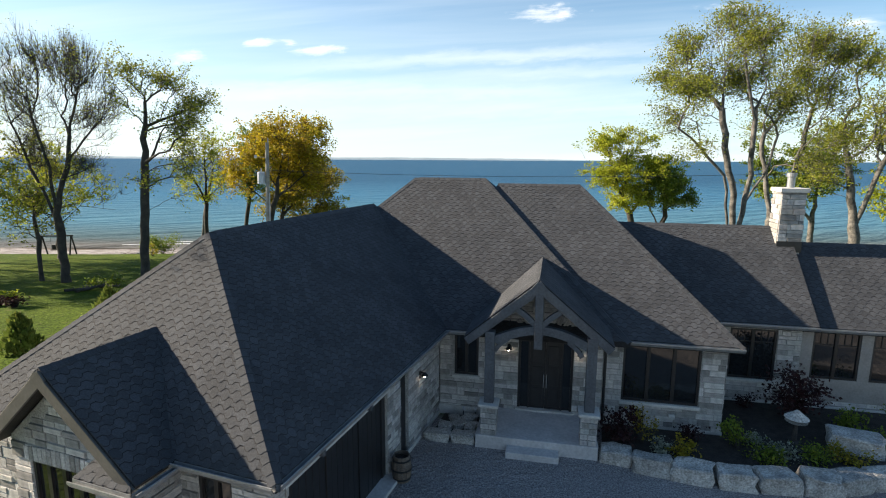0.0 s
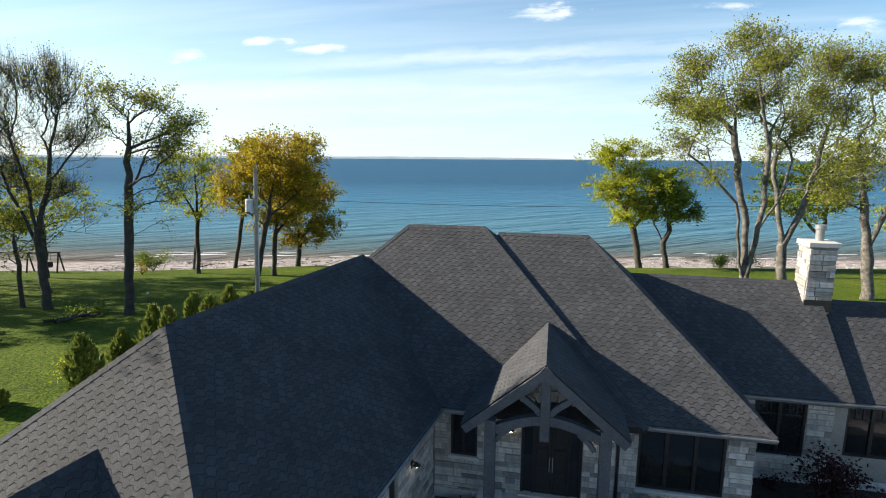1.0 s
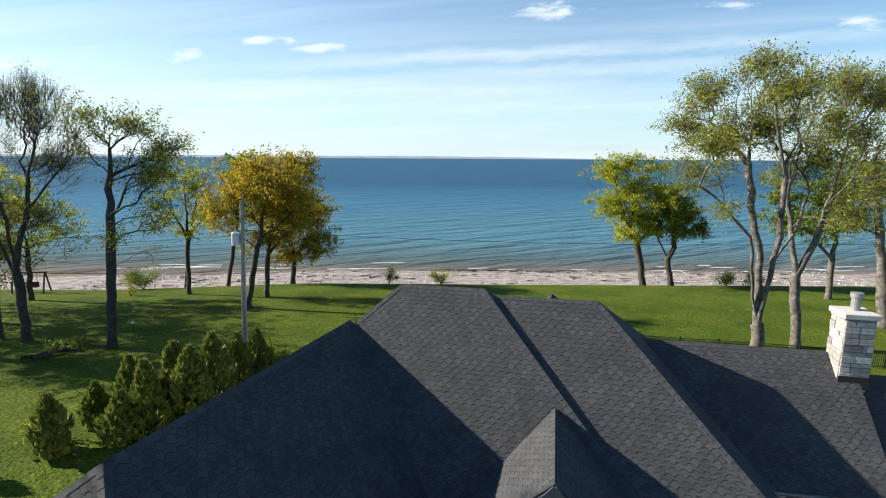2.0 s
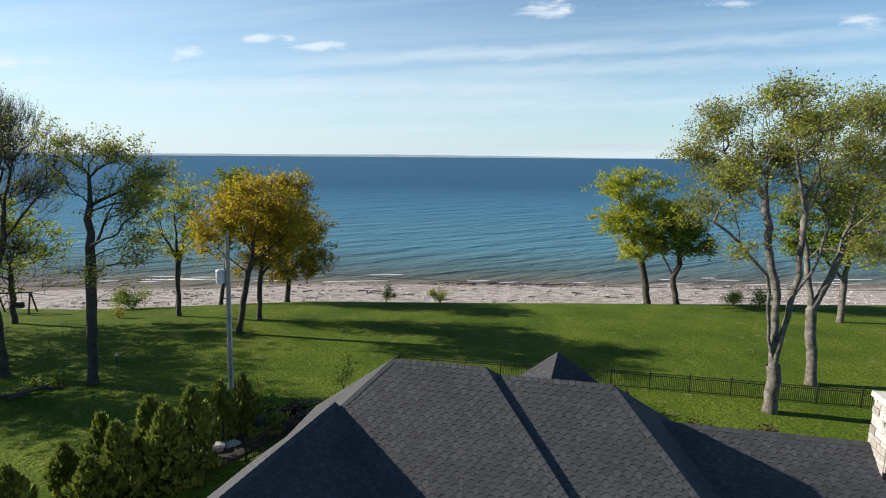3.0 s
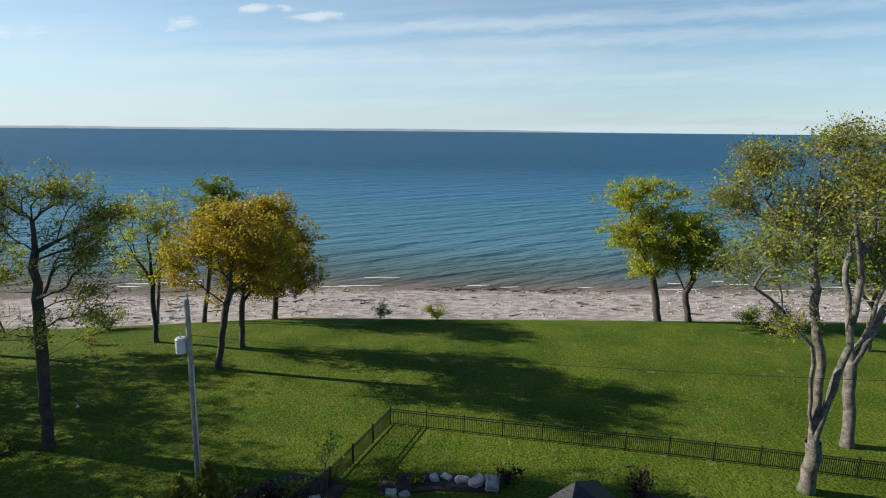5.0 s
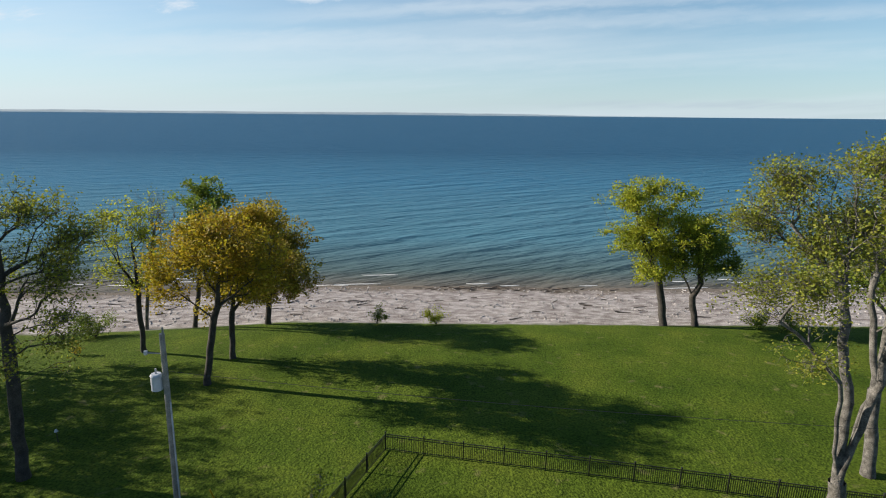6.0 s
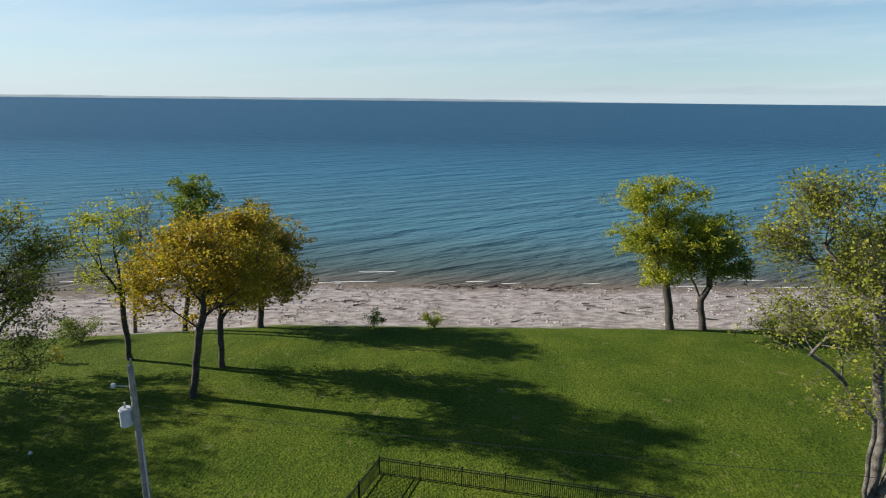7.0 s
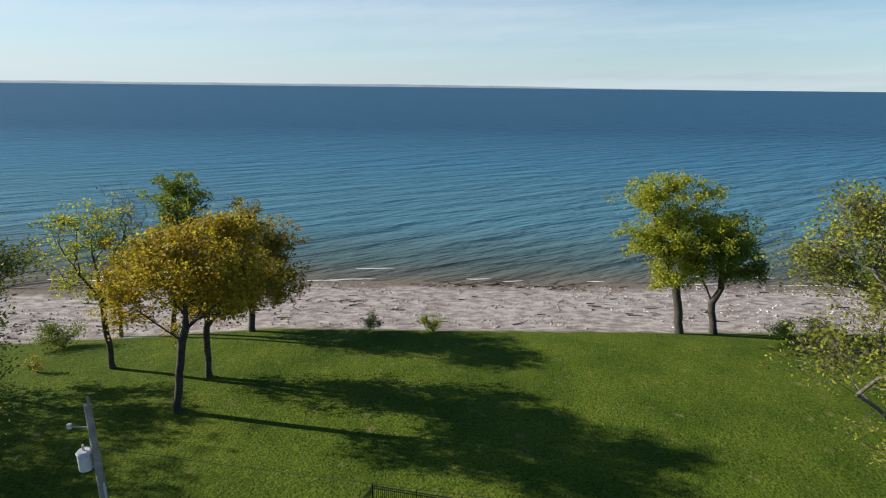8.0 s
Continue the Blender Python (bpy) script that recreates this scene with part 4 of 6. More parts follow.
def leaf(verts, faces, p, size, rng):
    a = Vector((rng.gauss(0, 1), rng.gauss(0, 1), rng.gauss(0, 0.6))).normalized()
    b = a.orthogonal().normalized()
    t = rng.random() * 6.28
    b = (b * math.cos(t) + a.cross(b) * math.sin(t)) * size * 0.42
    a = a * size * 0.6
    k = len(verts)
    verts += [p - a, p + b * 0.9 + a * 0.1, p + a, p - b + a * 0.15]
    faces.append((k, k + 1, k + 2, k + 3))


def tree(name, x, y, lobes, bark, leaves, label, seed, stems=(((0, 6),),), tips=300, leaf_n=22, leaf_size=0.16, clump=0.30, girth=0.25, twig=0.007, hollow=0.15, crook=0.05, fill=1.0, depth=3.5, gaps=0.02, twigs=3, reach=0.75, rise=0.35, spread=1.2):
    """A tree grown into its crown: stems are runs of (x, z) from the foot, or from an older stem near their first point; lobes are (x, z, rx, rz)
    leafy masses, set at several depths. Limb ends are strewn through the lobes, each joins the nearest older wood, limbs thicken with
    what they carry, and every end breaks into twigs that bear the leaves."""
    rng = random.Random(seed)
    pos, par = [], []

    def add(p, parent):
        pos.append(p)
        par.append(parent)
        return len(pos) - 1

    root = add(Vector((0, 0, -0.3)), -1)
    crown_z = max(lz for _, lz, _, _ in lobes)
    for run in stems:
        first = Vector((run[0][0], 0, run[0][1]))
        last = root
        if len(pos) > 1:
            near = min(range(1, len(pos)), key=lambda i: (pos[i] - first).length)
            if (pos[near] - first).length < 1.4:
                last, run = near, run[1:]
        drift = rng.uniform(-0.12, 0.12) if len(stems) > 1 else 0.0
        y0 = pos[last].y
        for k, (sx, sz) in enumerate(run):
            p = pos[last].copy()
            q = Vector((sx, y0 + drift * sz, sz))
            n = max(1, int((q - p).length / 0.8))
            for i in range(1, n + 1):
                w = Vector((rng.gauss(0, 1), rng.gauss(0, 1), 0)) * 0.05
                last = add(p.lerp(q, i / n) + w, last)
    bole = len(pos)
    mx, mz = sum(b[0] for b in lobes) / len(lobes), sum(b[1] for b in lobes) / len(lobes)
    pull = 1 - 0.35 * (spread - 1)
    masses = [(mx + (lx - mx) * pull, rng.uniform(-1, 1) * max(0.0, depth - min(rx, rz) * 0.8), mz + (lz - mz) * pull, rx * spread, rz * spread) for lx, lz, rx, rz in lobes]
    vol = [rx * rz * min(rx, depth) for _, _, _, rx, rz in masses]
    centre = Vector((sum(m[0] * v for m, v in zip(masses, vol)), 0, sum(m[2] * v for m, v in zip(masses, vol)))) / sum(vol)
    targets = []
    while len(targets) < tips:
        lx, ly, lz, rx, rz = rng.choices(masses, vol)[0]
        d = Vector((rng.gauss(0, 1), rng.gauss(0, 1), rng.gauss(0, 1))).normalized()
        r = (hollow + (1 - hollow) * rng.random()) if rng.random() < 0.8 else rng.random()
        p = Vector((lx + d.x * rx * r, ly + d.y * max(rx, 1.4) * r, lz + d.z * rz * r))
        # gaps between the leaf masses
        if noise.noise(Vector((p.x * 0.6, p.y * 0.6, p.z * 0.9)) + Vector((seed * 5.3, 0, 0))) > gaps - 0.3 * rng.random():
            targets.append(p)
    top = max((pos[i] for i in range(bole)), key=lambda p: p.z) * 0.75
    targets.sort(key=lambda p: (p - top).length + rng.random() * 1.5)
    buf = np.zeros((len(pos) + tips * 14, 3))
    buf[:len(pos)] = [tuple(p) for p in pos]
    way = np.zeros(len(buf))
    for i in range(1, bole):
        way[i] = way[par[i]] + (pos[i] - pos[par[i]]).length
    low = 0.3 * crown_z
    ends = []
    for tgt in targets:
        n0 = len(pos)
        d = np.array(tgt) - buf[:n0]
        dist = np.linalg.norm(d, axis=1)
        cost = dist * (1.0 + 0.8 * np.maximum(0, -d[:, 2] / (dist + 0.01))) + 0.42 * way[:n0] + 2.5 * (buf[:n0, 2] < min(low, tgt.z - 0.6))
        j = int(np.argmin(cost))
        p = pos[j]
        gap = tgt - p
        n = max(2, min(12, int(gap.length / 0.5)))
        back = (p - pos[par[j]]).normalized() if par[j] >= 0 else Vector((0, 0, 1))
        bow = (back * 0.22 + Vector((0, 0, 0.06))) * gap.length
        last = j
        for i in range(1, n + 1):
            f = i / n
            q = p + gap * f + bow * f * (1 - f) + Vector((rng.gauss(0, 1), rng.gauss(0, 1), rng.gauss(0, 1))) * crook * (1 if i < n else 0.3)
            last = add(q, last)
            if last < len(buf):
                buf[last], way[last] = q, way[par[last]] + (q - pos[par[last]]).length
        ends.append(last)
    # limbs thicken downwards
    load = [0.0] * len(pos)
    for e in ends:
        load[e] += 1.0
    for i in range(len(pos) - 1, 0, -1):
        load[par[i]] += load[i]
    k = (girth - twig * 1.5) / (load[0] ** 0.74)
    rad = [twig * 1.5 + k * max(v, 0) ** 0.74 for v in load]
    for i in range(bole, len(pos)):
        rad[i] = min(rad[i], girth * 0.30)
    tv, tf, lv, lf = [], [], [], []
    for i in range(1, len(pos)):
        a, b = rad[par[i]], rad[i]
        if par[i] == 0:
            a *= 1.45
        seg_tube(tv, tf, pos[par[i]], pos[i], min(a, b * 1.35), b, 9 if b > 0.12 else (5 if b > 0.035 else 3))
    for e in ends:
        bare = rng.random() > fill
        out = (pos[e] - centre).normalized()
        for w in range(twigs):
            p = pos[e] if w else pos[e].lerp(pos[par[e]], 0.5)
            d = (out * 0.6 + Vector((0, 0, rise)) + Vector((rng.gauss(0, 1), rng.gauss(0, 1), rng.gauss(0, 1))) * 0.5).normalized()
            ln = reach * rng.uniform(0.45, 1.15)
            mid = p + d * ln * 0.5
            q = p + (d + Vector((0, 0, 0.25 * rise))).normalized() * ln
            seg_tube(tv, tf, p, mid, twig, twig * 0.7, 3)
            seg_tube(tv, tf, mid, q, twig * 0.7, twig * 0.4, 3)
            if bare:
                continue
            for i in range(max(1, leaf_n // twigs)):
                o = Vector((rng.gauss(0, 1), rng.gauss(0, 1), rng.gauss(0, 0.5))) * clump * 0.8
                leaf(lv, lf, p.lerp(q, 0.3 + 0.8 * rng.random()) + o, leaf_size * (0.6 + 0.8 * rng.random()), rng)
    t = thing(name, Matrix.Translation((x, y, ground_z(x, y))), label, "tree")
    mesh_ob("trunk", tv, tf, bark, t, smooth=True)
    mesh_ob("crown", lv, lf, leaves, t)
    return t


tree("maple_tree", -17.5, 51.3, [(2.3, 12.2, 3.1, 1.9), (4.5, 12.6, 2.2, 1.5), (-0.2, 10.4, 2.2, 1.9), (2.8, 9.5, 2.7, 1.9), (-2.0, 8.4, 1.9, 1.7), (-0.9, 4.6, 1.3, 0.7), (4.2, 7.5, 1.8, 1.1), (5.2, 10.7, 1.8, 1.8)], DARKBARK, ORANGE, "maple with orange-gold leaves and a curved trunk", 11, stems=(((0.9, 4.7), (1.7, 8.2), (2.4, 11.0)), ((1.1, 5.2), (-1.2, 7.6)), ((1.3, 6.0), (4.2, 8.6))), tips=820, leaf_n=34, leaf_size=0.165, girth=0.26, gaps=0.02, spread=1.25)
tree("maple_tree", -17.5, 56.5, [(1.3, 11.6, 2.3, 1.6), (2.2, 8.9, 2.6, 2.2), (0.6, 6.0, 2.4, 1.3), (3.7, 10.0, 1.6, 1.6), (4.6, 8.0, 1.8, 1.6)], DARKBARK, OLIVE, "maple with olive-gold leaves beside the orange one", 12, stems=(((0.2, 3.4), (1.2, 8.9)), ((0.4, 4.5), (2.8, 7.5))), tips=560, leaf_n=34, leaf_size=0.165, girth=0.24, gaps=0.02, spread=1.25)
tree("spreading_tree", -18.0, 67.4, [(0.2, 11.1, 2.4, 2.2), (2.2, 8.6, 2.8, 2.9), (2.3, 5.2, 3.1, 2.1), (-1.5, 7.3, 2.7, 2.8), (-0.7, 3.4, 3.2, 1.1), (4.6, 5.4, 1.6, 1.2)], DARKBARK, OLIVE, "dark spreading tree at the edge of the bank", 13, stems=(((0.4, 3.4), (-0.2, 7.3)), ((0.4, 3.4), (2.6, 6.2))), tips=560, leaf_n=40, leaf_size=0.19, girth=0.30, gaps=-0.05)
tree("young_tree", -26.2, 58.1, [(0.5, 12.9, 2.0, 1.2), (-1.7, 12.3, 1.4, 0.8), (1.3, 11.2, 2.1, 1.9), (-1.4, 9.5, 1.6, 1.3), (-1.3, 7.7, 1.5, 1.3), (1.6, 8.4, 1.5, 1.7), (0.4, 6.4, 1.6, 0.9)], DARKBARK, LIME, "slender tree with sparse lime-green leaves", 14, stems=(((0.5, 5.8), (0.9, 11.2)), ((0.6, 6.0), (-1.4, 11.0))), tips=300, leaf_n=18, leaf_size=0.16, girth=0.22, depth=2.5)
tree("bare_tree", -31.0, 67.0, [(2.3, 12.4, 1.8, 2.4), (3.4, 11.4, 1.3, 2.0), (1.2, 10.4, 1.4, 1.6)], BARK, SPRING, "thin almost leafless tree by the bank", 15, stems=(((0.7, 5.0), (2.2, 11.0)),), tips=150, leaf_n=3, fill=0.2, girth=0.18, depth=2.0, twigs=4, reach=1.1, rise=0.9)
tree("tall_tree", -25.8, 67.0, [(2.4, 14.6, 2.1, 1.6), (4.0, 13.5, 1.8, 1.1), (0.9, 13.3, 1.4, 1.1), (2.2, 11.6, 2.0, 1.8), (1.8, 9.0, 2.2, 2.2)], DARKBARK, GREEN, "tall dark green tree by the bank", 16, stems=(((1.2, 6.0), (2.2, 12.5)),), tips=260, leaf_n=34, leaf_size=0.2, girth=0.24, depth=2.5)
tree("oak_tree", -22.8, 39.6, [(1.0, 15.9, 1.5, 1.2), (2.2, 15.2, 1.8, 1.4), (3.9, 13.8, 1.9, 1.4), (4.7, 12.2, 1.3, 1.4), (0.3, 14.0, 1.2, 1.2), (-0.4, 12.9, 1.0, 0.5), (2.8, 12.4, 1.6, 1.2), (4.5, 9.9, 1.4, 0.9), (2.2, 7.8, 1.1, 0.6), (2.8, 5.9, 0.7, 0.7), (3.9, 8.4, 1.2, 0.9)], DARKBARK, SPRING, "tall dark-trunked oak with sparse new leaves", 17, stems=(((0.3, 3.6), (0.6, 7.5), (1.0, 11.9), (1.2, 14.5)), ((1.0, 11.9), (0.1, 13.0), (-0.8, 13.2)), ((0.8, 9.5), (2.5, 10.0), (4.2, 10.3)), ((1.0, 11.9), (2.6, 12.9), (4.3, 13.6))), tips=470, leaf_n=21, leaf_size=0.12, crook=0.07, girth=0.31, depth=2.8, twigs=4, reach=0.7, spread=1.25)
tree("ash_tree", -29.8, 41.0, [(-1.4, 17.1, 1.7, 1.9), (1.0, 17.4, 2.1, 1.6), (3.0, 16.1, 1.9, 1.9), (-0.7, 14.3, 2.4, 1.9), (2.4, 12.7, 2.0, 2.0), (-2.4, 11.4, 1.6, 2.1), (4.3, 14.3, 0.9, 1.9), (3.6, 8.8, 1.5, 1.3), (-0.5, 9.5, 1.8, 1.5), (4.2, 6.6, 1.4, 0.8)], DARKBARK, SPRING, "large nearly bare tree with steep forked limbs", 18, stems=(((0.2, 4.6), (-0.9, 8.2), (-2.0, 12.2), (-2.4, 15.6)), ((0.2, 4.6), (0.4, 9.8), (-0.2, 12.7), (-0.1, 16.9)), ((0.4, 5.2), (1.5, 9.6), (1.9, 12.2), (3.3, 16.4)), ((0.3, 4.9), (1.9, 6.1), (4.6, 5.8)), ((1.5, 9.6), (3.4, 12.6), (4.0, 14.6))), tips=1100, leaf_n=8, leaf_size=0.10, twig=0.009, girth=0.31, twigs=6, reach=1.25, rise=1.1, clump=0.3, crook=0.035, depth=3.0, spread=1.25)
tree("small_tree", -32.2, 41.6, [(-0.4, 6.6, 3.0, 3.0)], DARKBARK, SPRING, "thin tree with new yellowish leaves", 25, stems=(((0, 6),),), tips=200, leaf_n=16, girth=0.16)
tree("lime_tree", 25.2, 68.1, [(-5.0, 14.4, 2.9, 1.3), (-2.4, 15.3, 1.9, 1.0), (0.5, 14.5, 1.7, 0.9), (-4.9, 9.9, 2.4, 1.9), (-1.8, 11.0, 2.6, 2.1), (-3.1, 6.3, 2.2, 1.0), (1.6, 11.3, 3.1, 1.7), (-0.7, 7.9, 3.1, 1.5)], DARKBARK, LIME, "broad layered yellow-green tree by the bank", 19, stems=(((-0.5, 2.9), (-1.0, 5.1), (-2.4, 7.9), (-3.9, 11.9)), ((-1.0, 5.1), (0.6, 7.9), (1.0, 11.3)), ((-2.0, 7.2), (-2.2, 13.0))), tips=640, leaf_n=46, leaf_size=0.18, clump=0.32, gaps=-0.05, spread=1.3, girth=0.40, depth=3.2)
tree("lime_tree", 28.8, 68.2, [(-0.9, 9.7, 2.4, 1.9), (1.3, 8.3, 2.0, 1.5), (-1.8, 6.9, 1.8, 1.1), (0.3, 7.0, 1.8, 0.8), (2.2, 7.0, 1.3, 0.8)], DARKBARK, GREEN, "smaller dark green tree with a forked trunk", 20, stems=(((-0.7, 3.3), (-2.0, 6.2), (-2.8, 7.6)), ((-0.6, 3.1), (0.1, 4.8), (-0.5, 8.3))), tips=320, leaf_n=46, leaf_size=0.19, girth=0.34, gaps=-0.05, depth=2.6)
tree("cottonwood_tree", 20.0, 35.8, [(-2.0, 18.3, 1.6, 0.9), (-3.6, 16.9, 1.6, 1.1), (-1.5, 16.5, 1.8, 1.3), (0.3, 17.7, 1.4, 1.1), (-4.6, 15.1, 1.4, 1.2), (-5.7, 13.4, 1.3, 1.1), (-2.4, 14.3, 1.7, 1.3), (-3.7, 12.0, 1.3, 0.9), (0.3, 14.9, 1.7, 1.5), (-6.1, 11.7, 0.9, 1.0), (-4.3, 9.8, 1.3, 0.6), (2.4, 13.0, 1.5, 1.3), (1.9, 16.0, 1.4, 1.2)], BARK, SPRING, "huge grey-barked tree with several stems and thin new leaves", 21, stems=(((-0.2, 2.9), (-1.0, 5.5), (-1.6, 8.5), (-4.0, 10.9), (-5.8, 12.0)), ((-0.1, 2.6), (-0.6, 7.2), (-1.4, 10.3), (-1.8, 13.5), (-1.9, 17.3)), ((0.1, 2.6), (0.1, 8.5), (-0.2, 12.0), (-1.2, 15.7)), ((0.0, 2.6), (0.6, 6.7), (2.0, 9.3), (2.8, 12.0)), ((-1.7, 12.4), (-3.6, 15.2))), tips=1250, leaf_n=24, leaf_size=0.105, clump=0.30, girth=0.37, crook=0.07, gaps=0.12, depth=4.0, twigs=4, reach=0.75, spread=1.32)
tree("cottonwood_tree", 25.6, 40.3, [(0.7, 18.2, 2.3, 1.4), (3.2, 17.1, 2.2, 1.9), (-0.2, 15.5, 2.0, 1.7), (3.7, 18.4, 1.9, 1.2), (-0.6, 12.1, 1.6, 1.3), (2.4, 14.4, 1.9, 1.4), (3.6, 11.0, 2.0, 1.5), (0.6, 9.4, 1.4, 0.9)], BARK, SPRING, "tall grey-barked tree with a rough leaning trunk", 22, stems=(((-0.2, 5.1), (0.5, 6.7), (1.6, 9.0), (2.6, 13.5)), ((-0.2, 5.1), (-0.9, 10.1), (-0.9, 12.6), (0.4, 16.2))), tips=950, leaf_n=24, leaf_size=0.11, clump=0.30, girth=0.33, crook=0.07, gaps=0.12, depth=4.0, twigs=4, reach=0.75, spread=1.32)
tree("cottonwood_tree", 36.4, 45.9, [(-1.5, 18.4, 2.1, 1.8), (-0.4, 14.8, 2.0, 3.0), (-1.5, 12.7, 2.5, 1.6), (1.6, 12.0, 2.4, 2.6), (-2.6, 8.6, 2.4, 1.6)], BARK, SPRING, "tall grey-barked tree with thin new leaves", 23, stems=(((-0.1, 3.3), (-1.0, 10.0), (-1.8, 15.3)), ((-0.2, 4.0), (1.2, 10.5))), tips=460, leaf_n=20, leaf_size=0.16, girth=0.44, twigs=4)
tree("bank_tree", 40.0, 57.0, [(0.7, 10.5, 3.1, 3.5), (-2.2, 8.6, 2.6, 2.4), (-5.4, 10.5, 2.1, 2.5), (-4.0, 7.6, 2.2, 1.6)], BARK, GREEN, "leafy green tree beyond the tall ones", 24, stems=(((0, 5), (0.4, 9)), ((-0.2, 4.2), (-4.4, 9.0))), tips=360, leaf_n=44, leaf_size=0.2, girth=0.3)
tree("bank_tree", 46.0, 49.0, [(0, 8.4, 4.4, 4.2), (-3.0, 6.4, 2.4, 1.8)], BARK, LIME, "leafy yellow-green tree beyond the tall ones", 26, stems=(((0, 6),),), tips=300, leaf_n=36, leaf_size=0.2)
# out of view: a narrow crown added to keep sun off the front boulders
tree("lawn_tree", -20.0, 17.5, [(0, 13.0, 1.5, 3.2), (0, 9.5, 1.3, 2.0)], DARKBARK, GREEN, "unseen narrow tree added to shade the front boulders", 71, stems=(((0, 9),),), tips=420, leaf_n=40, leaf_size=0.2, gaps=-0.3, depth=1.0)
for tx, ty, s, mt in ((-43, 47, 1.0, SPRING), (-49, 41, 1.2, SPRING), (-40, 54.5, 0.85, LIME), (-52, 52, 1.2, GREEN), (-57, 45, 1.2, SPRING)):
    tree("lawn_tree", tx, ty, [(0, 10.5 * s, 4.2 * s, 4.4 * s), (-1.5, 7 * s, 4.2 * s, 2.4 * s), (2.5, 8 * s, 2.4 * s, 2.0 * s)], DARKBARK, mt, "broad tree in new leaf at the side of the lawn", int(tx * 7 + 900), stems=(((0.3, 7 * s),),), tips=300, leaf_n=24, leaf_size=0.2)


def conifer(x, y, h, w, seed):
    """A columnar cedar: a short bole and tiers of upright sprays, ragged at the edge."""
    rng = random.Random(seed)
    lv, lf, tv, tf = [], [], [], []
    seg_tube(tv, tf, Vector((0, 0, -0.2)), Vector((0, 0, h * 0.9)), 0.07, 0.015, 6)
    for i in range(int(1700 * h / 3.5)):
        f = rng.random() ** 1.15
        a = rng.random() * 6.28
        bulge = w * (min(1.0, (1 - f) * 1.7)) ** 0.8 * (0.80 + 0.26 * math.sin(a * 2 + seed + f * 7) + 0.16 * math.sin(a * 5 + f * 23) + 0.14 * rng.random())
        r = bulge * (0.55 + 0.45 * rng.random() ** 0.5)
        p = Vector((r * math.cos(a), r * math.sin(a), 0.08 + f * h))
        out = Vector((math.cos(a) * 0.5, math.sin(a) * 0.5, 0.9)).normalized()
        s = 0.10 + 0.12 * rng.random()
        side = out.orthogonal().normalized()
        t = rng.random() * 6.28
        side = (side * math.cos(t) + out.cross(side) * math.sin(t)) * s * 0.55
        k = len(lv)
        lv += [p - out * s * 0.6, p + side, p + out * s * 1.3, p - side]
        lf.append((k, k + 1, k + 2, k + 3))
    t = thing("cedar", Matrix.Translation((x, y, ground_z(x, y))), "bushy green columnar cedar in the hedge row", "conifer", "cedar hedge")
    mesh_ob("trunk", tv, tf, DARKBARK, t)
    mesh_ob("crown", lv, lf, CEDAR, t)


for i, (cx, cy, ch, cw) in enumerate(((-15.8, 24.4, 2.7, 0.7), (-15.6, 27.0, 2.2, 0.6), (-14.3, 27.6, 3.4, 0.8), (-12.9, 26.4, 3.6, 0.85), (-12.6, 28.4, 3.9, 0.9), (-11.3, 27.3, 4.0, 0.95), (-11.0, 29.0, 4.2, 0.9), (-10.9, 31.8, 3.3, 0.75), (-10.3, 33.2, 3.2, 0.7), (-13.6, 25.6, 2.4, 0.7), (-18.6, 22.4, 1.8, 0.6))):
    conifer(cx, cy, ch * 0.92, cw * 1.12, 40 + i)
# added beyond the left edge of view for its shadow on lawn and garden
tree("unseen_shade_tree", -37.5, 38.5, [(0, 13.5, 4.2, 4.0), (-1.5, 9.0, 3.6, 3.0), (2.0, 8.0, 3.0, 2.4)], DARKBARK, SPRING, "unseen dark-trunked tree added to shade the side lawn", 77, stems=(((0.3, 11),),), tips=420, leaf_n=26, leaf_size=0.16, girth=0.36)

# ---- garden and yard ----
def on_ground(x, y, dz=0.0):
    return Matrix.Translation((x, y, ground_z(x, y) + dz))


def rock_mesh(name, seed, sx, sy, sz, material, cuts=2, rough=0.16):
    """A split boulder: a bevelled block with knocked-off corners."""
    rng = random.Random(seed)
    bm = bmesh.new()
    bmesh.ops.create_cube(bm, size=1.0)
    bmesh.ops.bevel(bm, geom=list(bm.edges), offset=0.055 if seed < 60 else 0.14, segments=1, affect="EDGES")
    bmesh.ops.subdivide_edges(bm, edges=list(bm.edges), cuts=1, use_grid_fill=True)
    for v in bm.verts:
        q = v.co * 1.7 + Vector((seed * 3.7, seed, 0))
        v.co += Vector((noise.noise(q), noise.noise(q + Vector((9, 0, 0))), noise.noise(q + Vector((0, 9, 0))))) * rough
        v.co.x, v.co.y, v.co.z = v.co.x * sx, v.co.y * sy, (v.co.z + 0.42) * sz
    me = bpy.data.meshes.new(name)
    bm.to_mesh(me)
    bm.free()
    me.materials.append(material)
    return me


def boulder(m, seed, sx, sy, sz, label="pale grey split limestone boulder", group="", turn=0.0):
    ob = new("boulder", rock_mesh("boulder", seed, sx, sy, sz, ROCK))
    ob.matrix_world = m @ pose(0, 0, 0, 0, 0, turn)
    return tagged(ob, label, "boulder", group)


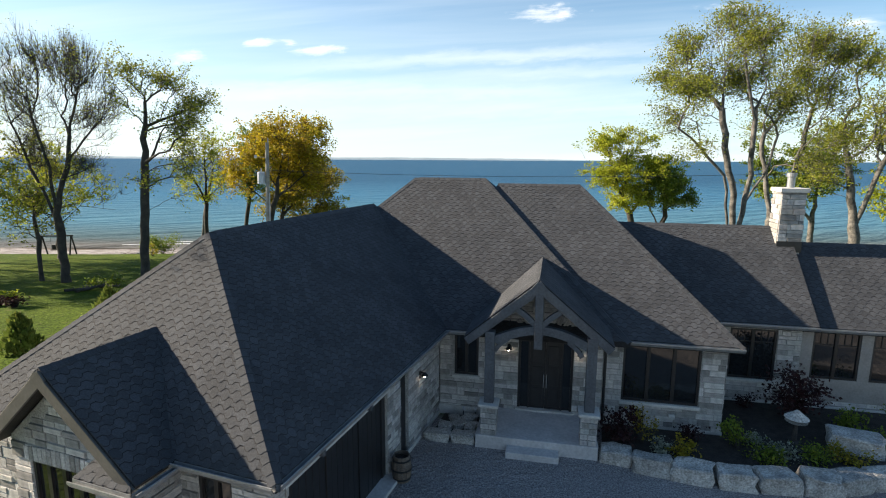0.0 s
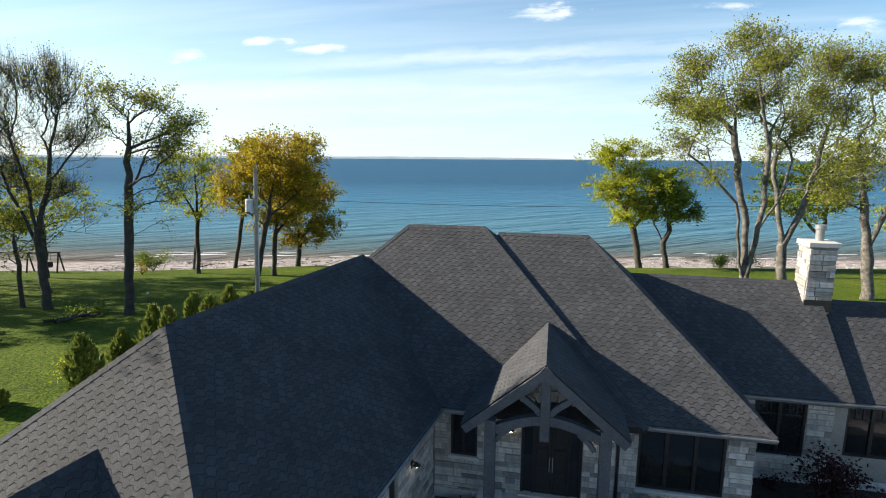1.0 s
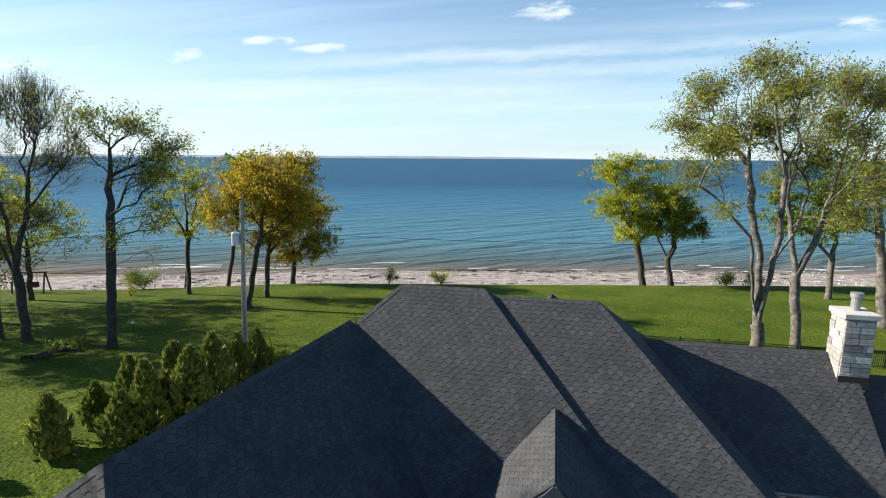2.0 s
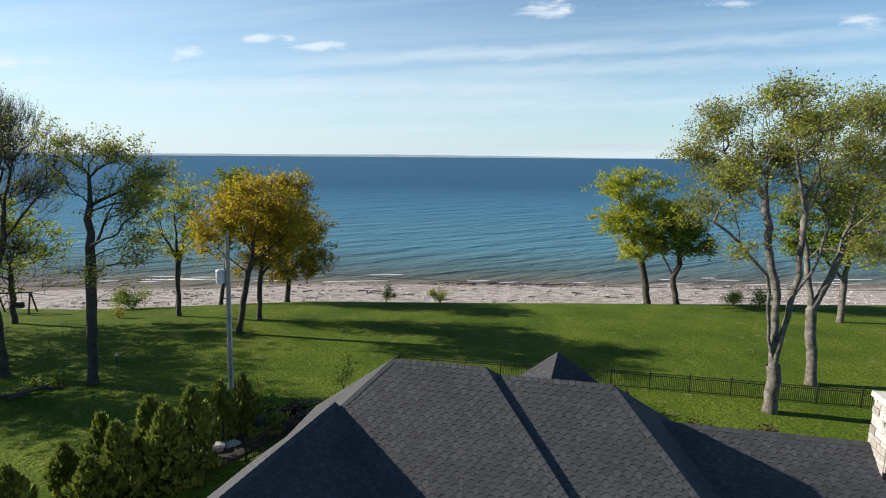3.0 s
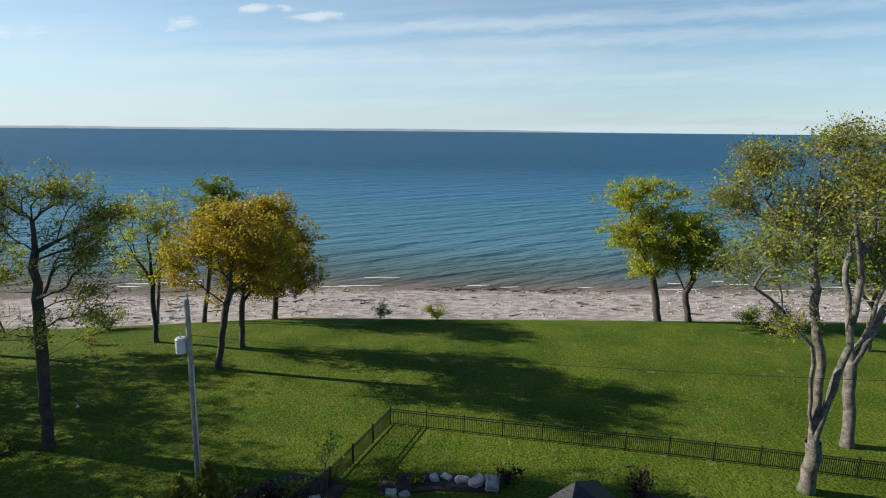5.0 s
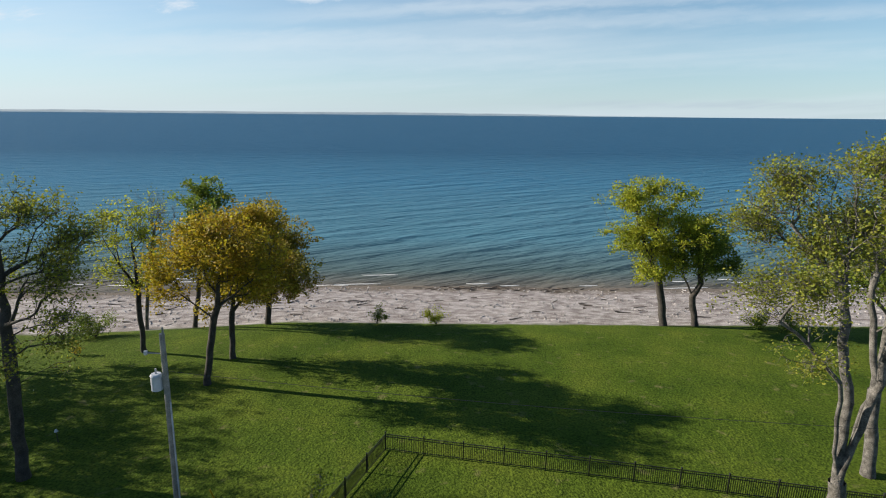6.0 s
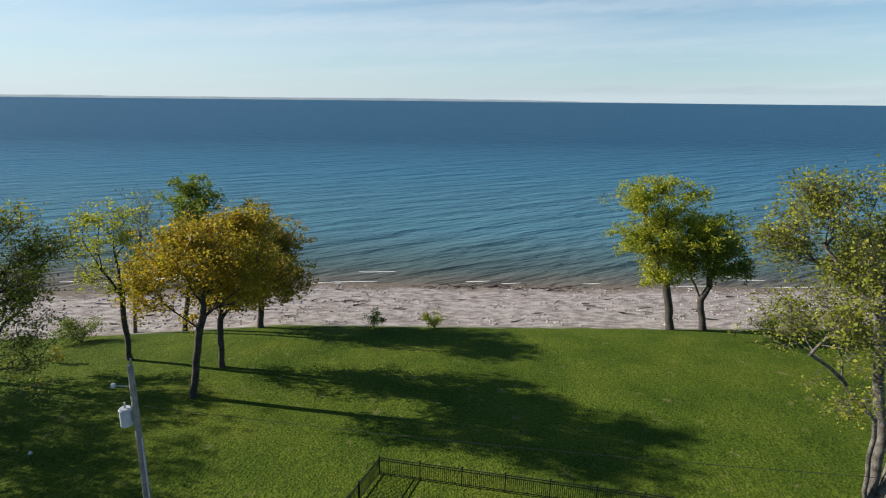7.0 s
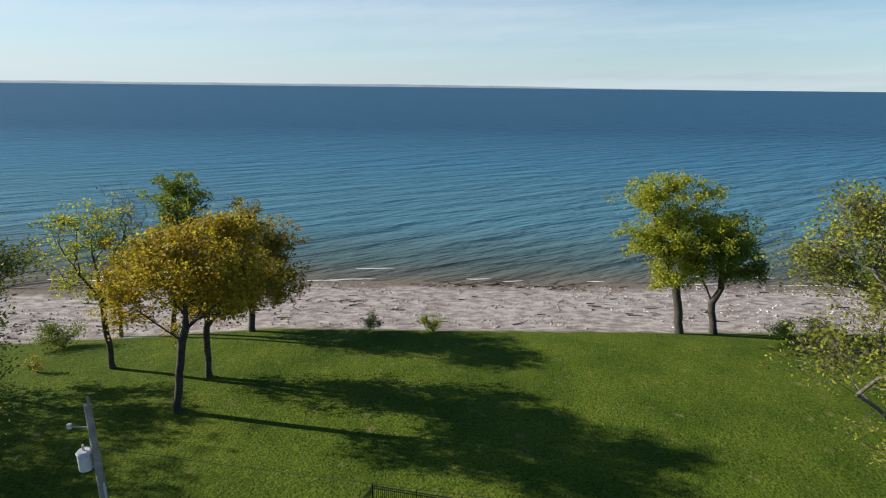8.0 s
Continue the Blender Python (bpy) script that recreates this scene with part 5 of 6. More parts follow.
def shrub(m, rx, h, material, label, seed, name="shrub", leaf_size=0.09, n=420, wood=DARKBARK, bare=False):
    """A shrub: stems from one root that carry loose leaf clumps, thinner towards the edge."""
    rng = random.Random(seed)
    tv, tf, lv, lf = [], [], [], []
    ends = []
    for i in range(14 if not bare else 34):
        a, r = rng.random() * 6.28, rx * (0.25 + 0.75 * rng.random() ** 0.6)
        z = h * (0.45 + 0.55 * rng.random()) * (1 - 0.35 * (r / rx) ** 2)
        p = Vector((r * math.cos(a), r * math.sin(a), z))
        mid = Vector((p.x * 0.35, p.y * 0.35, z * 0.55)) + Vector((rng.gauss(0, 0.04), rng.gauss(0, 0.04), 0))
        seg_tube(tv, tf, Vector((0, 0, -0.08)), mid, 0.022, 0.014, 4)
        seg_tube(tv, tf, mid, p, 0.014, 0.006, 3)
        ends += [p, mid.lerp(p, 0.6), mid]
    for i in range(n):
        p = ends[rng.randrange(len(ends))] if rng.random() < 0.85 else ends[0]
        o = Vector((rng.gauss(0, 1), rng.gauss(0, 1), rng.gauss(0, 0.8))) * rx * 0.2
        q = p + o
        q.z = max(q.z, 0.03)
        leaf(lv, lf, q, leaf_size * (0.6 + 0.8 * rng.random()), rng)
    t = thing(name, m, label, "shrub")
    mesh_ob("woody_base", tv, tf, wood, t)
    mesh_ob("foliage", lv, lf, material, t)
    return t


MULCH = mat("dark_mulch", (0.018, 0.014, 0.012), (0.04, 0.032, 0.027), scale=5, rough=0.95, fine=0.4, bump=0.8, bscale=30)
RUST = mat("weathered_oak", (0.09, 0.07, 0.055), (0.15, 0.12, 0.095), scale=4, rough=0.8, fine=0.25, bump=0.3)
POLEWOOD = mat("weathered_pole", (0.20, 0.19, 0.175), (0.30, 0.285, 0.26), scale=3, rough=0.85, fine=0.2, bump=0.4, bscale=25)
PALEMETAL = mat("pale_grey_paint", (0.42, 0.44, 0.48), (0.52, 0.54, 0.58), scale=2, rough=0.45, fine=0.06, bump=0.03)
DRIFT = mat("driftwood", (0.05, 0.04, 0.034), (0.12, 0.10, 0.085), scale=3, rough=0.9, fine=0.3, bump=0.5)


def bed(name, outline, height, label):
    """A low mounded planting bed over a polygon of (x, y)."""
    cx = sum(p[0] for p in outline) / len(outline)
    cy = sum(p[1] for p in outline) / len(outline)
    vs, fs = [], []
    n = len(outline)
    for k, f in enumerate((1.0, 0.97, 0.8, 0.5, 0.0)):
        for x, y in outline:
            px, py = cx + (x - cx) * f, cy + (y - cy) * f
            up = (-0.1, height * 0.7, height, height * 1.1, height * 1.1)[k]
            vs.append((px, py, ground_z(px, py) + up + (0.03 * noise.noise((px * 2, py * 2, 0)) if k else 0)))
    for k in range(4):
        for i in range(n):
            j = (i + 1) % n
            fs.append((k * n + i, k * n + j, (k + 1) * n + j, (k + 1) * n + i))
    return tagged(mesh_ob(name, vs, fs, MULCH, smooth=True), label, "planting bed", kind="structure")


def huv(u, v, z=0.0):
    return HM @ Vector((u, v, z))


front = [huv(u, v) for u, v in ((4.85, -1.25), (5.6, -1.45), (6.7, -1.6), (8.0, -1.75), (9.5, -1.7), (11, -1.45), (13, -1.0), (15, -0.4), (18, 0.5), (18, 3.3), (8.7, 3.3), (8.65, 0.45), (4.95, 0.45))]
bed("planting_bed", [(p.x, p.y) for p in front], 0.22, "dark mulched planting bed before the house")
for i, (u, v, sx, sy, sz, turn) in enumerate(((5.25, -1.42, 0.85, 0.55, 0.46, -4), (6.15, -1.72, 0.95, 0.55, 0.5, -8), (7.2, -1.88, 1.02, 0.6, 0.5, -10), (8.22, -1.95, 0.9, 0.6, 0.52, 2), (9.25, -1.9, 1.02, 0.62, 0.56, 5), (10.3, -1.72, 0.9, 0.7, 0.56, -6), (11.15, -1.45, 0.95, 0.62, 0.5, 20), (12.2, -1.1, 1.15, 0.6, 0.5, 12), (13.4, -0.8, 1.1, 0.6, 0.5, 14))):
    boulder(HM @ Matrix.Translation((u, v, -0.97)), 3 + i, sx, sy, sz, "pale split limestone block edging the bed", "edging boulders", turn)
boulder(HM @ Matrix.Translation((12.05, 0.3, -0.78)), 31, 1.3, 0.8, 0.62, "large rugged grey boulder in the bed", turn=-15)
# stones in the corner beside the porch
bed("corner_bed", [(p.x, p.y) for p in [huv(u, v) for u, v in ((-0.25, -1.2), (1.2, -1.15), (1.2, 0.25), (-0.1, 0.25))]], 0.08, "dark soil corner bed")
boulder(HM @ Matrix.Translation((0.02, -1.3, -0.97)), 41, 0.75, 0.42, 0.3, "flat grey edging stone by the porch", "corner stones")
boulder(HM @ Matrix.Translation((0.8, -1.28, -0.97)), 42, 0.72, 0.42, 0.31, "flat grey edging stone by the porch", "corner stones")
for i, (u, v, s) in enumerate(((0.15, -0.75, 0.34), (0.55, -0.6, 0.4), (0.95, -0.7, 0.36), (0.35, -0.25, 0.32), (0.8, -0.15, 0.38))):
    boulder(HM @ Matrix.Translation((u, v, -0.9)), 50 + i, s * 1.3, s, s * 0.6, "rounded stone lying in the corner bed", "corner stones", i * 40)
boxpart("ledge", -0.3, 1.2, -0.07, -0.032, -0.95, -0.62, SILL, house, "pale stone ledge", m=FRONT)
for u in (0.55, 0.95):
    s = thing("garden_spotlight", HM @ Matrix.Translation((u, 0.2, -0.84)), "small white spotlight aimed at the wall", "garden light", "spotlights")
    bm = bmesh.new()
    bmesh.ops.create_cone(bm, cap_ends=True, segments=10, radius1=0.05, radius2=0.035, depth=0.14, matrix=Matrix.Translation((0, 0, 0.2)) @ pose(0, 0, 0, 30, 0, 0))
    part("head", bm, PALEMETAL, s)
    boxpart("stake", -0.012, 0.012, -0.012, 0.012, -0.1, 0.18, DARK, s)

for i, (u, v, rx, h, mt, lb, ls, n) in enumerate((
        (5.45, -0.75, 0.62, 1.15, WINE, "dense dark burgundy shrub by the porch", 0.08, 900),
        (6.1, -0.55, 0.5, 1.35, GOLDLEAF, "tall loose golden-brown shrub", 0.06, 420),
        (6.4, -1.05, 0.45, 0.4, SILVER, "low grey-green mounded shrub in mulch", 0.06, 420),
        (7.05, -1.2, 0.36, 0.62, GOLDLEAF, "bright golden shrub behind the stones", 0.07, 520),
        (7.5, -0.2, 0.4, 0.5, WINE, "low dark shrub below the window", 0.06, 360),
        (8.75, -0.4, 0.42, 1.1, GREEN, "upright green shrub at the corner", 0.07, 620),
        (9.25, -0.95, 0.55, 0.42, GREEN, "low green juniper mound behind stones", 0.06, 620),
        (9.45, -0.1, 0.4, 0.4, SILVER, "white-flecked low shrub in the mulch", 0.06, 420),
        (9.95, -0.6, 0.4, 0.4, SILVER, "pale grey-green low shrub in mulch", 0.06, 420),
        (10.7, -0.75, 0.6, 0.4, GREEN, "low green juniper mound behind stones", 0.06, 620),
        (11.65, -0.5, 0.55, 0.42, GOLDLEAF, "golden-green low shrub before the boulder", 0.06, 620),
        (12.5, 1.6, 0.45, 1.0, GREEN, "upright green shrub by the windows", 0.07, 520),
        (13.1, 0.6, 0.7, 0.45, GREEN, "spreading green ground shrub", 0.07, 620),
        (13.9, 1.9, 0.35, 1.1, GREEN, "thin flowering shrub by the windows", 0.06, 260),
        (9.9, 2.6, 0.4, 0.6, WINE, "small dark shrub by the wall", 0.06, 300))):
    shrub(HM @ Matrix.Translation((u, v, -0.74)), rx, h, mt, lb, 200 + i, leaf_size=ls, n=n)
shrub(HM @ Matrix.Translation((11.05, 2.0, -0.74)), 0.95, 1.75, WINE, "wide dark burgundy ornamental maple", 230, name="ornamental_maple", leaf_size=0.09, n=1700)

# bird bath with a pointed roof
bb = thing("bird_feeder", HM @ Matrix.Translation((10.5, 0.35, -0.74)), "pale stone bird feeder with a pointed roof", "bird feeder")
for nm, z, r1, r2, d in (("base", 0.04, 0.2, 0.17, 0.1), ("column", 0.36, 0.07, 0.06, 0.56), ("bowl", 0.66, 0.12, 0.3, 0.09), ("stem", 0.78, 0.05, 0.05, 0.16), ("cap", 0.93, 0.33, 0.03, 0.24)):
    bm = bmesh.new()
    bmesh.ops.create_cone(bm, cap_ends=True, segments=14, radius1=r1, radius2=r2, depth=d, matrix=Matrix.Translation((0, 0, z)))
    part(nm, bm, ROCK if nm in ("cap", "bowl") else DARKBARK, bb)

# barrel by the garage
bar = thing("barrel", GM @ Matrix.Translation((0.0, -3.62, -0.95)), "old oak half barrel with dark hoops", "barrel")
for i in range(14):
    a = 6.2832 * i / 14
    vs, fs = [], []
    for k in range(5):
        z = 0.72 * k / 4
        r = 0.22 + 0.05 * math.sin(math.pi * k / 4)
        for da in (-0.21, 0.21):
            for t in (0, -0.025):
                vs.append(((r + t) * math.cos(a + da), (r + t) * math.sin(a + da), z))
    for k in range(4):
        b = k * 4
        fs += [(b, b + 2, b + 6, b + 4), (b + 3, b + 1, b + 5, b + 7), (b + 1, b, b + 4, b + 5), (b + 2, b + 3, b + 7, b + 6)]
    fs += [(16, 18, 19, 17)]
    mesh_ob("stave", vs, fs, RUST, bar)
for z in (0.1, 0.36, 0.62):
    r = 0.232 + 0.05 * math.sin(math.pi * z / 0.72)
    bm = bmesh.new()
    bmesh.ops.create_cone(bm, cap_ends=False, segments=20, radius1=r, radius2=r, depth=0.05, matrix=Matrix.Translation((0, 0, z)))
    part("hoop", bm, DARK, bar, "dark iron hoop")
bm = bmesh.new()
bmesh.ops.create_circle(bm, cap_ends=True, segments=16, radius=0.21, matrix=Matrix.Translation((0, 0, 0.6)))
part("filling", bm, MULCH, bar, "dark soil filling")

# ---- metal fence round the back garden ----
PICKET = bpy.data.meshes.new("picket")
bm = bmesh.new()
box(bm, -0.0135, 0.0135, -0.0135, 0.0135, 0.06, 1.16)
bm.to_mesh(PICKET)
bm.free()
PICKET.materials.append(DARK)
POSTM = bpy.data.meshes.new("post")
bm = bmesh.new()
box(bm, -0.035, 0.035, -0.035, 0.035, -0.15, 1.26)
box(bm, -0.045, 0.045, -0.045, 0.045, 1.26, 1.30)
bm.to_mesh(POSTM)
bm.free()
POSTM.materials.append(DARK)
fence = thing("fence", Matrix.Identity(4), "black metal picket fence round the back garden", "fence")
corner = Vector((-2.65, 42.6, 0))
bend = Vector((-5.16, 35.72, 0))
lines = [(corner, Vector((36.5, 34.25, 0))), (corner, bend), (bend, Vector((-9.1, 28.9, 0)))]
loose, lfaces, single = [], [], 0
for p, q in lines:
    d = (q - p).normalized()
    n = round((q - p).length / 2.44)
    for i in range(n + 1):
        c = p + d * 2.44 * i
        if i or p is lines[0][0] and q is lines[0][1]:
            ob = new("post", POSTM)
            ob.parent = fence
            ob.location = (c.x, c.y, ground_z(c.x, c.y))
        if i == n:
            break
        e = p + d * 2.44 * (i + 1)
        zc, ze = ground_z(c.x, c.y), ground_z(e.x, e.y)
        side = d.cross(Vector((0, 0, 1))) * 0.015
        for h in (0.12, 0.98, 1.14):
            vs = [Vector((b.x, b.y, z + h + dz)) + side * s for b, z in ((c, zc), (e, ze)) for s, dz in ((-1, -0.021), (1, -0.021), (1, 0.021), (-1, 0.021))]
            mesh_ob("rail", vs, [(k, (k + 1) % 4, 4 + (k + 1) % 4, 4 + k) for k in range(4)], DARK, fence)
        for k in range(1, 22):
            f = k / 22
            x, y, z = c.x + (e.x - c.x) * f, c.y + (e.y - c.y) * f, zc + (ze - zc) * f
            if -3 < x < 26 and single < 300:
                ob = new("picket", PICKET)
                ob.parent = fence
                ob.location = (x, y, z)
                single += 1
            else:
                b = len(loose)
                loose += [v.co + Vector((x, y, z)) for v in PICKET.vertices]
                lfaces += [tuple(b + j for j in f_.vertices) for f_ in PICKET.polygons]
mesh_ob("pickets", loose, lfaces, DARK, fence)["kind"] = "stuff"

# ---- utility pole ----
POLE = Vector((-11.9, 35.4, ground_z(-11.9, 35.4)))
pole = thing("utility_pole", Matrix.Translation(POLE) @ pose(0, 0, 0, 0, 2.0, 0), "weathered wooden utility pole with a grey transformer", "utility pole")
bm = bmesh.new()
bmesh.ops.create_cone(bm, cap_ends=True, segments=14, radius1=0.17, radius2=0.115, depth=10.7, matrix=Matrix.Translation((0, 0, 5.05)))
part("shaft", bm, POLEWOOD, pole)
bm = bmesh.new()
bmesh.ops.create_cone(bm, cap_ends=True, segments=8, radius1=0.035, radius2=0.035, depth=7.2, matrix=Matrix.Translation((0.15, -0.08, 3.5)))
part("conduit", bm, PALEMETAL, pole, "pale cable conduit")
bm = bmesh.new()
bmesh.ops.create_cone(bm, cap_ends=True, segments=16, radius1=0.24, radius2=0.24, depth=0.7, matrix=Matrix.Translation((-0.4, -0.05, 8.05)))
bmesh.ops.create_cone(bm, cap_ends=True, segments=16, radius1=0.26, radius2=0.2, depth=0.08, matrix=Matrix.Translation((-0.4, -0.05, 8.44)))
can = part("transformer", bm, PALEMETAL, pole, "pale grey transformer drum")
boxpart("lug", -0.22, -0.1, -0.06, 0.02, 7.85, 8.3, GUTTER, can)
boxpart("bushing", -0.43, -0.37, -0.08, -0.02, 8.48, 8.72, SILL, can)
boxpart("bracket", -0.75, 0.0, -0.02, 0.02, 9.42, 9.46, GUTTER, pole, "thin steel standoff bracket")
boxpart("insulator", -0.85, -0.72, -0.06, 0.06, 9.36, 9.54, PALEMETAL, pole)
boxpart("top_pin", 0.02, 0.08, -0.03, 0.03, 10.35, 10.7, GUTTER, pole)


def wire(a, b, sag, name, label):
    a, b = Vector(a), Vector(b)
    n = 40
    pts = [a.lerp(b, i / n) - Vector((0, 0, 4 * sag * (i / n) * (1 - i / n))) for i in range(n + 1)]
    side = (b - a).cross(Vector((0, 0, 1))).normalized() * 0.012
    up = Vector((0, 0, 0.012))
    vs = [p + o for p in pts for o in (side, up, -side, -up)]
    fs = [(4 * i + k, 4 * i + (k + 1) % 4, 4 * i + 4 + (k + 1) % 4, 4 * i + 4 + k) for i in range(n) for k in range(4)]
    tagged(mesh_ob(name, vs, fs, DARK), label, "cable")


wire(POLE + Vector((0.3, 0, 8.6)), (30, 29.5, 7.3), 0.5, "service_cable", "thin dark service cable from the utility pole")
gg = thing("guy_guard", on_ground(-10.4, 36.6), "yellow plastic guy wire guard", "guy guard")
bm = bmesh.new()
bmesh.ops.create_cone(bm, cap_ends=True, segments=8, radius1=0.05, radius2=0.05, depth=2.0, matrix=Matrix.Translation((-0.1, -0.2, 0.9)) @ pose(0, 0, 0, 12, -8, 0))
YEL = mat("yellow_plastic", (0.50, 0.33, 0.01), (0.58, 0.40, 0.02), scale=2, rough=0.5, fine=0.08, bump=0)
part("sleeve", bm, YEL, gg)

# ---- back garden beds ----
bed("back_bed", [(-12.3, 29.3), (-9.8, 28.9), (-7.4, 33.2), (-4.6, 34.2), (-4.2, 36.0), (-7.6, 37.2), (-10.4, 34.8)], 0.1, "dark mulched bed beside the cedar row")
bed("stone_bed", [(-2.6, 35.0), (0.5, 35.5), (3.6, 35.3), (4.1, 36.5), (0.4, 37.3), (-2.8, 36.8)], 0.08, "dark mulched bed edged with stones")
bed("side_bed", [(10.2, 34.9), (12.6, 32.3), (15.2, 30.0), (16.2, 30.8), (13.8, 33.6), (11.0, 35.9)], 0.08, "dark mulched bed edged with stones")
for i, (x, y, s) in enumerate(((-1.9, 35.2, 0.5), (-1.2, 35.1, 0.45), (-0.4, 36.4, 0.5), (0.3, 36.5, 0.55), (1.0, 36.6, 0.5), (1.8, 36.3, 0.6), (2.6, 36.1, 0.8), (3.4, 35.9, 0.9), (-5.6, 34.3, 0.7), (-5.0, 34.2, 0.6), (-10.9, 30.4, 0.9), (-10.1, 30.9, 0.6), (12.6, 32.5, 0.6), (13.2, 32.0, 0.7), (13.9, 31.3, 0.7), (14.6, 30.7, 0.7), (12.0, 33.1, 0.5), (15.3, 30.1, 0.6))):
    boulder(on_ground(x, y, -0.03), 70 + i, s * 1.2, s * 0.8, s * 0.55, "pale grey stone edging a back bed", "back edging stones", i * 37)
for i, (x, y, rx, h, mt, lb, n) in enumerate((
        (-6.9, 35.2, 0.8, 1.2, GREEN, "dark rounded shrub by the fence", 420), (-2.2, 36.6, 0.8, 1.3, GREEN, "dark spiky shrub in the stone bed", 420),
        (-0.8, 36.2, 0.5, 0.7, GREEN, "low green shrub in the stone bed", 300), (4.2, 36.3, 0.7, 1.3, WINE, "thin reddish shrub by the stones", 260),
        (10.8, 35.1, 0.9, 1.4, WINE, "dark reddish shrub behind the house", 420), (12.2, 33.4, 0.5, 0.7, LIME, "lime-green low shrub by the stones", 360),
        (12.9, 32.8, 0.5, 0.6, GREEN, "green low shrub by the stones", 360), (13.9, 32.2, 0.6, 1.0, WINE, "thin reddish shrub among edging stones", 260),
        (14.8, 31.2, 0.6, 0.6, GREEN, "green low shrub by the stones", 360), (17.0, 31.4, 0.8, 1.3, WINE, "dark twiggy shrub on the lawn", 260),
        (-8.6, 33.4, 0.7, 0.9, GREEN, "dark green shrub in the mulch", 420), (-9.2, 31.8, 0.5, 0.6, LIME, "small lime-green shrub in dark mulch", 300),
        (-8.2, 32.4, 0.45, 0.5, LIME, "small lime-green shrub in dark mulch", 300), (-7.9, 34.6, 0.7, 1.0, WINE, "reddish shrub in the mulch", 300),
        (-10.0, 32.4, 0.5, 0.6, GOLDLEAF, "small golden shrub in dark mulch", 260), (-9.6, 35.2, 0.8, 1.1, GREEN, "dark shrub by the utility pole", 420),
        (-6.2, 67.6, 0.95, 2.5, GREEN, "upright dark shrub on the bank", 900), (0.2, 67.8, 1.15, 2.3, LIME, "yellow-green shrub on the bank", 1100),
        (34.8, 66.8, 1.6, 2.1, GREEN, "round dark bush on the bank", 1600), (37.4, 66.0, 1.6, 2.0, GREEN, "round dark bush on the bank", 1600),
        (-33.8, 63.0, 1.9, 2.9, GREEN, "dense dark bush by the bank", 3000), (-31.8, 57.2, 0.7, 1.6, GOLDLEAF, "thin yellowish shrub on the lawn", 200),
        (-26.4, 39.2, 0.7, 0.9, GREEN, "spiky shrub by the log pile", 260), (-25.0, 39.4, 0.6, 1.0, GREEN, "spiky shrub by the log pile", 260),
        (-28.5, 34.0, 0.6, 0.7, LIME, "small grassy clump on the lawn", 260), (-26.2, 31.4, 0.6, 0.8, WINE, "dark small shrub on the lawn", 260),
        (-27.6, 31.8, 0.5, 0.6, WINE, "dark small shrub on the lawn", 260), (-17.2, 25.6, 0.7, 1.4, LIME, "pale loose shrub by the cedars", 300))):
    shrub(on_ground(x, y), rx, h, mt, lb, 300 + i, leaf_size=0.13, n=n, bare=(mt is WINE))
tree("sapling", -5.4, 35.5, [(0.2, 2.2, 0.8, 1.0)], BARK, LIME, "thin sapling with pale green leaves by the fence", 61, stems=(((0.1, 1.6),),), tips=40, leaf_n=8, leaf_size=0.12, girth=0.05, clump=0.2, twig=0.004, depth=0.6, reach=0.3)
# fallen limbs on the side lawn
for i, (x, y, ln, a) in enumerate(((-26.4, 37.2, 1.8, 50), (-26.0, 36.6, 1.6, 62), (-27.0, 36.9, 1.2, 20), (-25.6, 38.6, 1.3, 15))):
    vs, fs = [], []
    rng = random.Random(i)
    p = Vector((0, 0, 0.1))
    for k in range(6):
        q = p + Vector((ln / 6, rng.gauss(0, 0.06), rng.gauss(0, 0.03)))
        seg_tube(vs, fs, p, q, 0.13 - k * 0.012, 0.13 - (k + 1) * 0.012, 7)
        if k % 2:
            seg_tube(vs, fs, q, q + Vector((0.2, rng.choice((-1, 1)) * 0.4, 0.25)), 0.05, 0.02, 5)
        p = q
    ob = mesh_ob("log", vs, fs, DARKBARK)
    ob.matrix_world = on_ground(x, y) @ pose(0, 0, 0, 0, 0, a)
    tagged(ob, "dark fallen limb on the lawn", "log", "log pile")
# path light on the lawn
pl = thing("path_light", on_ground(-23.4, 43.2), "small pale garden lamp on a thin stake", "garden light")
boxpart("stake", -0.02, 0.02, -0.02, 0.02, -0.1, 0.8, DARK, pl)
bm = bmesh.new()
bmesh.ops.create_cone(bm, cap_ends=True, segments=10, radius1=0.12, radius2=0.05, depth=0.16, matrix=Matrix.Translation((0, 0, 0.85)))
part("head", bm, PALEMETAL, pl)
# swing frame by the bank
sw = thing("swing_frame", on_ground(-43.8, 59.5) @ pose(0, 0, 0, 0, 0, 10), "dark timber swing frame near the bank", "swing")
for x in (-1.5, 1.5):
    for s in (-1, 1):
        boxpart("leg", -0.06, 0.06, -0.06, 0.06, -0.1, 2.3, DARKBARK, sw, m=Matrix.Translation((x, s * 0.75, 0)) @ pose(0, 0, 0, s * 18, 0, 0))
boxpart("crossbeam", -1.7, 1.7, -0.07, 0.07, 2.1, 2.25, DARKBARK, sw)
boxpart("seat", -0.7, 0.7, -0.22, 0.22, 0.55, 0.62, DARKBARK, sw)
boxpart("backrest", -0.7, 0.7, 0.2, 0.26, 0.62, 1.1, DARKBARK, sw)
for x in (-0.65, 0.65):
    boxpart("chain", x - 0.012, x + 0.012, -0.012, 0.012, 0.62, 2.1, DARK, sw)

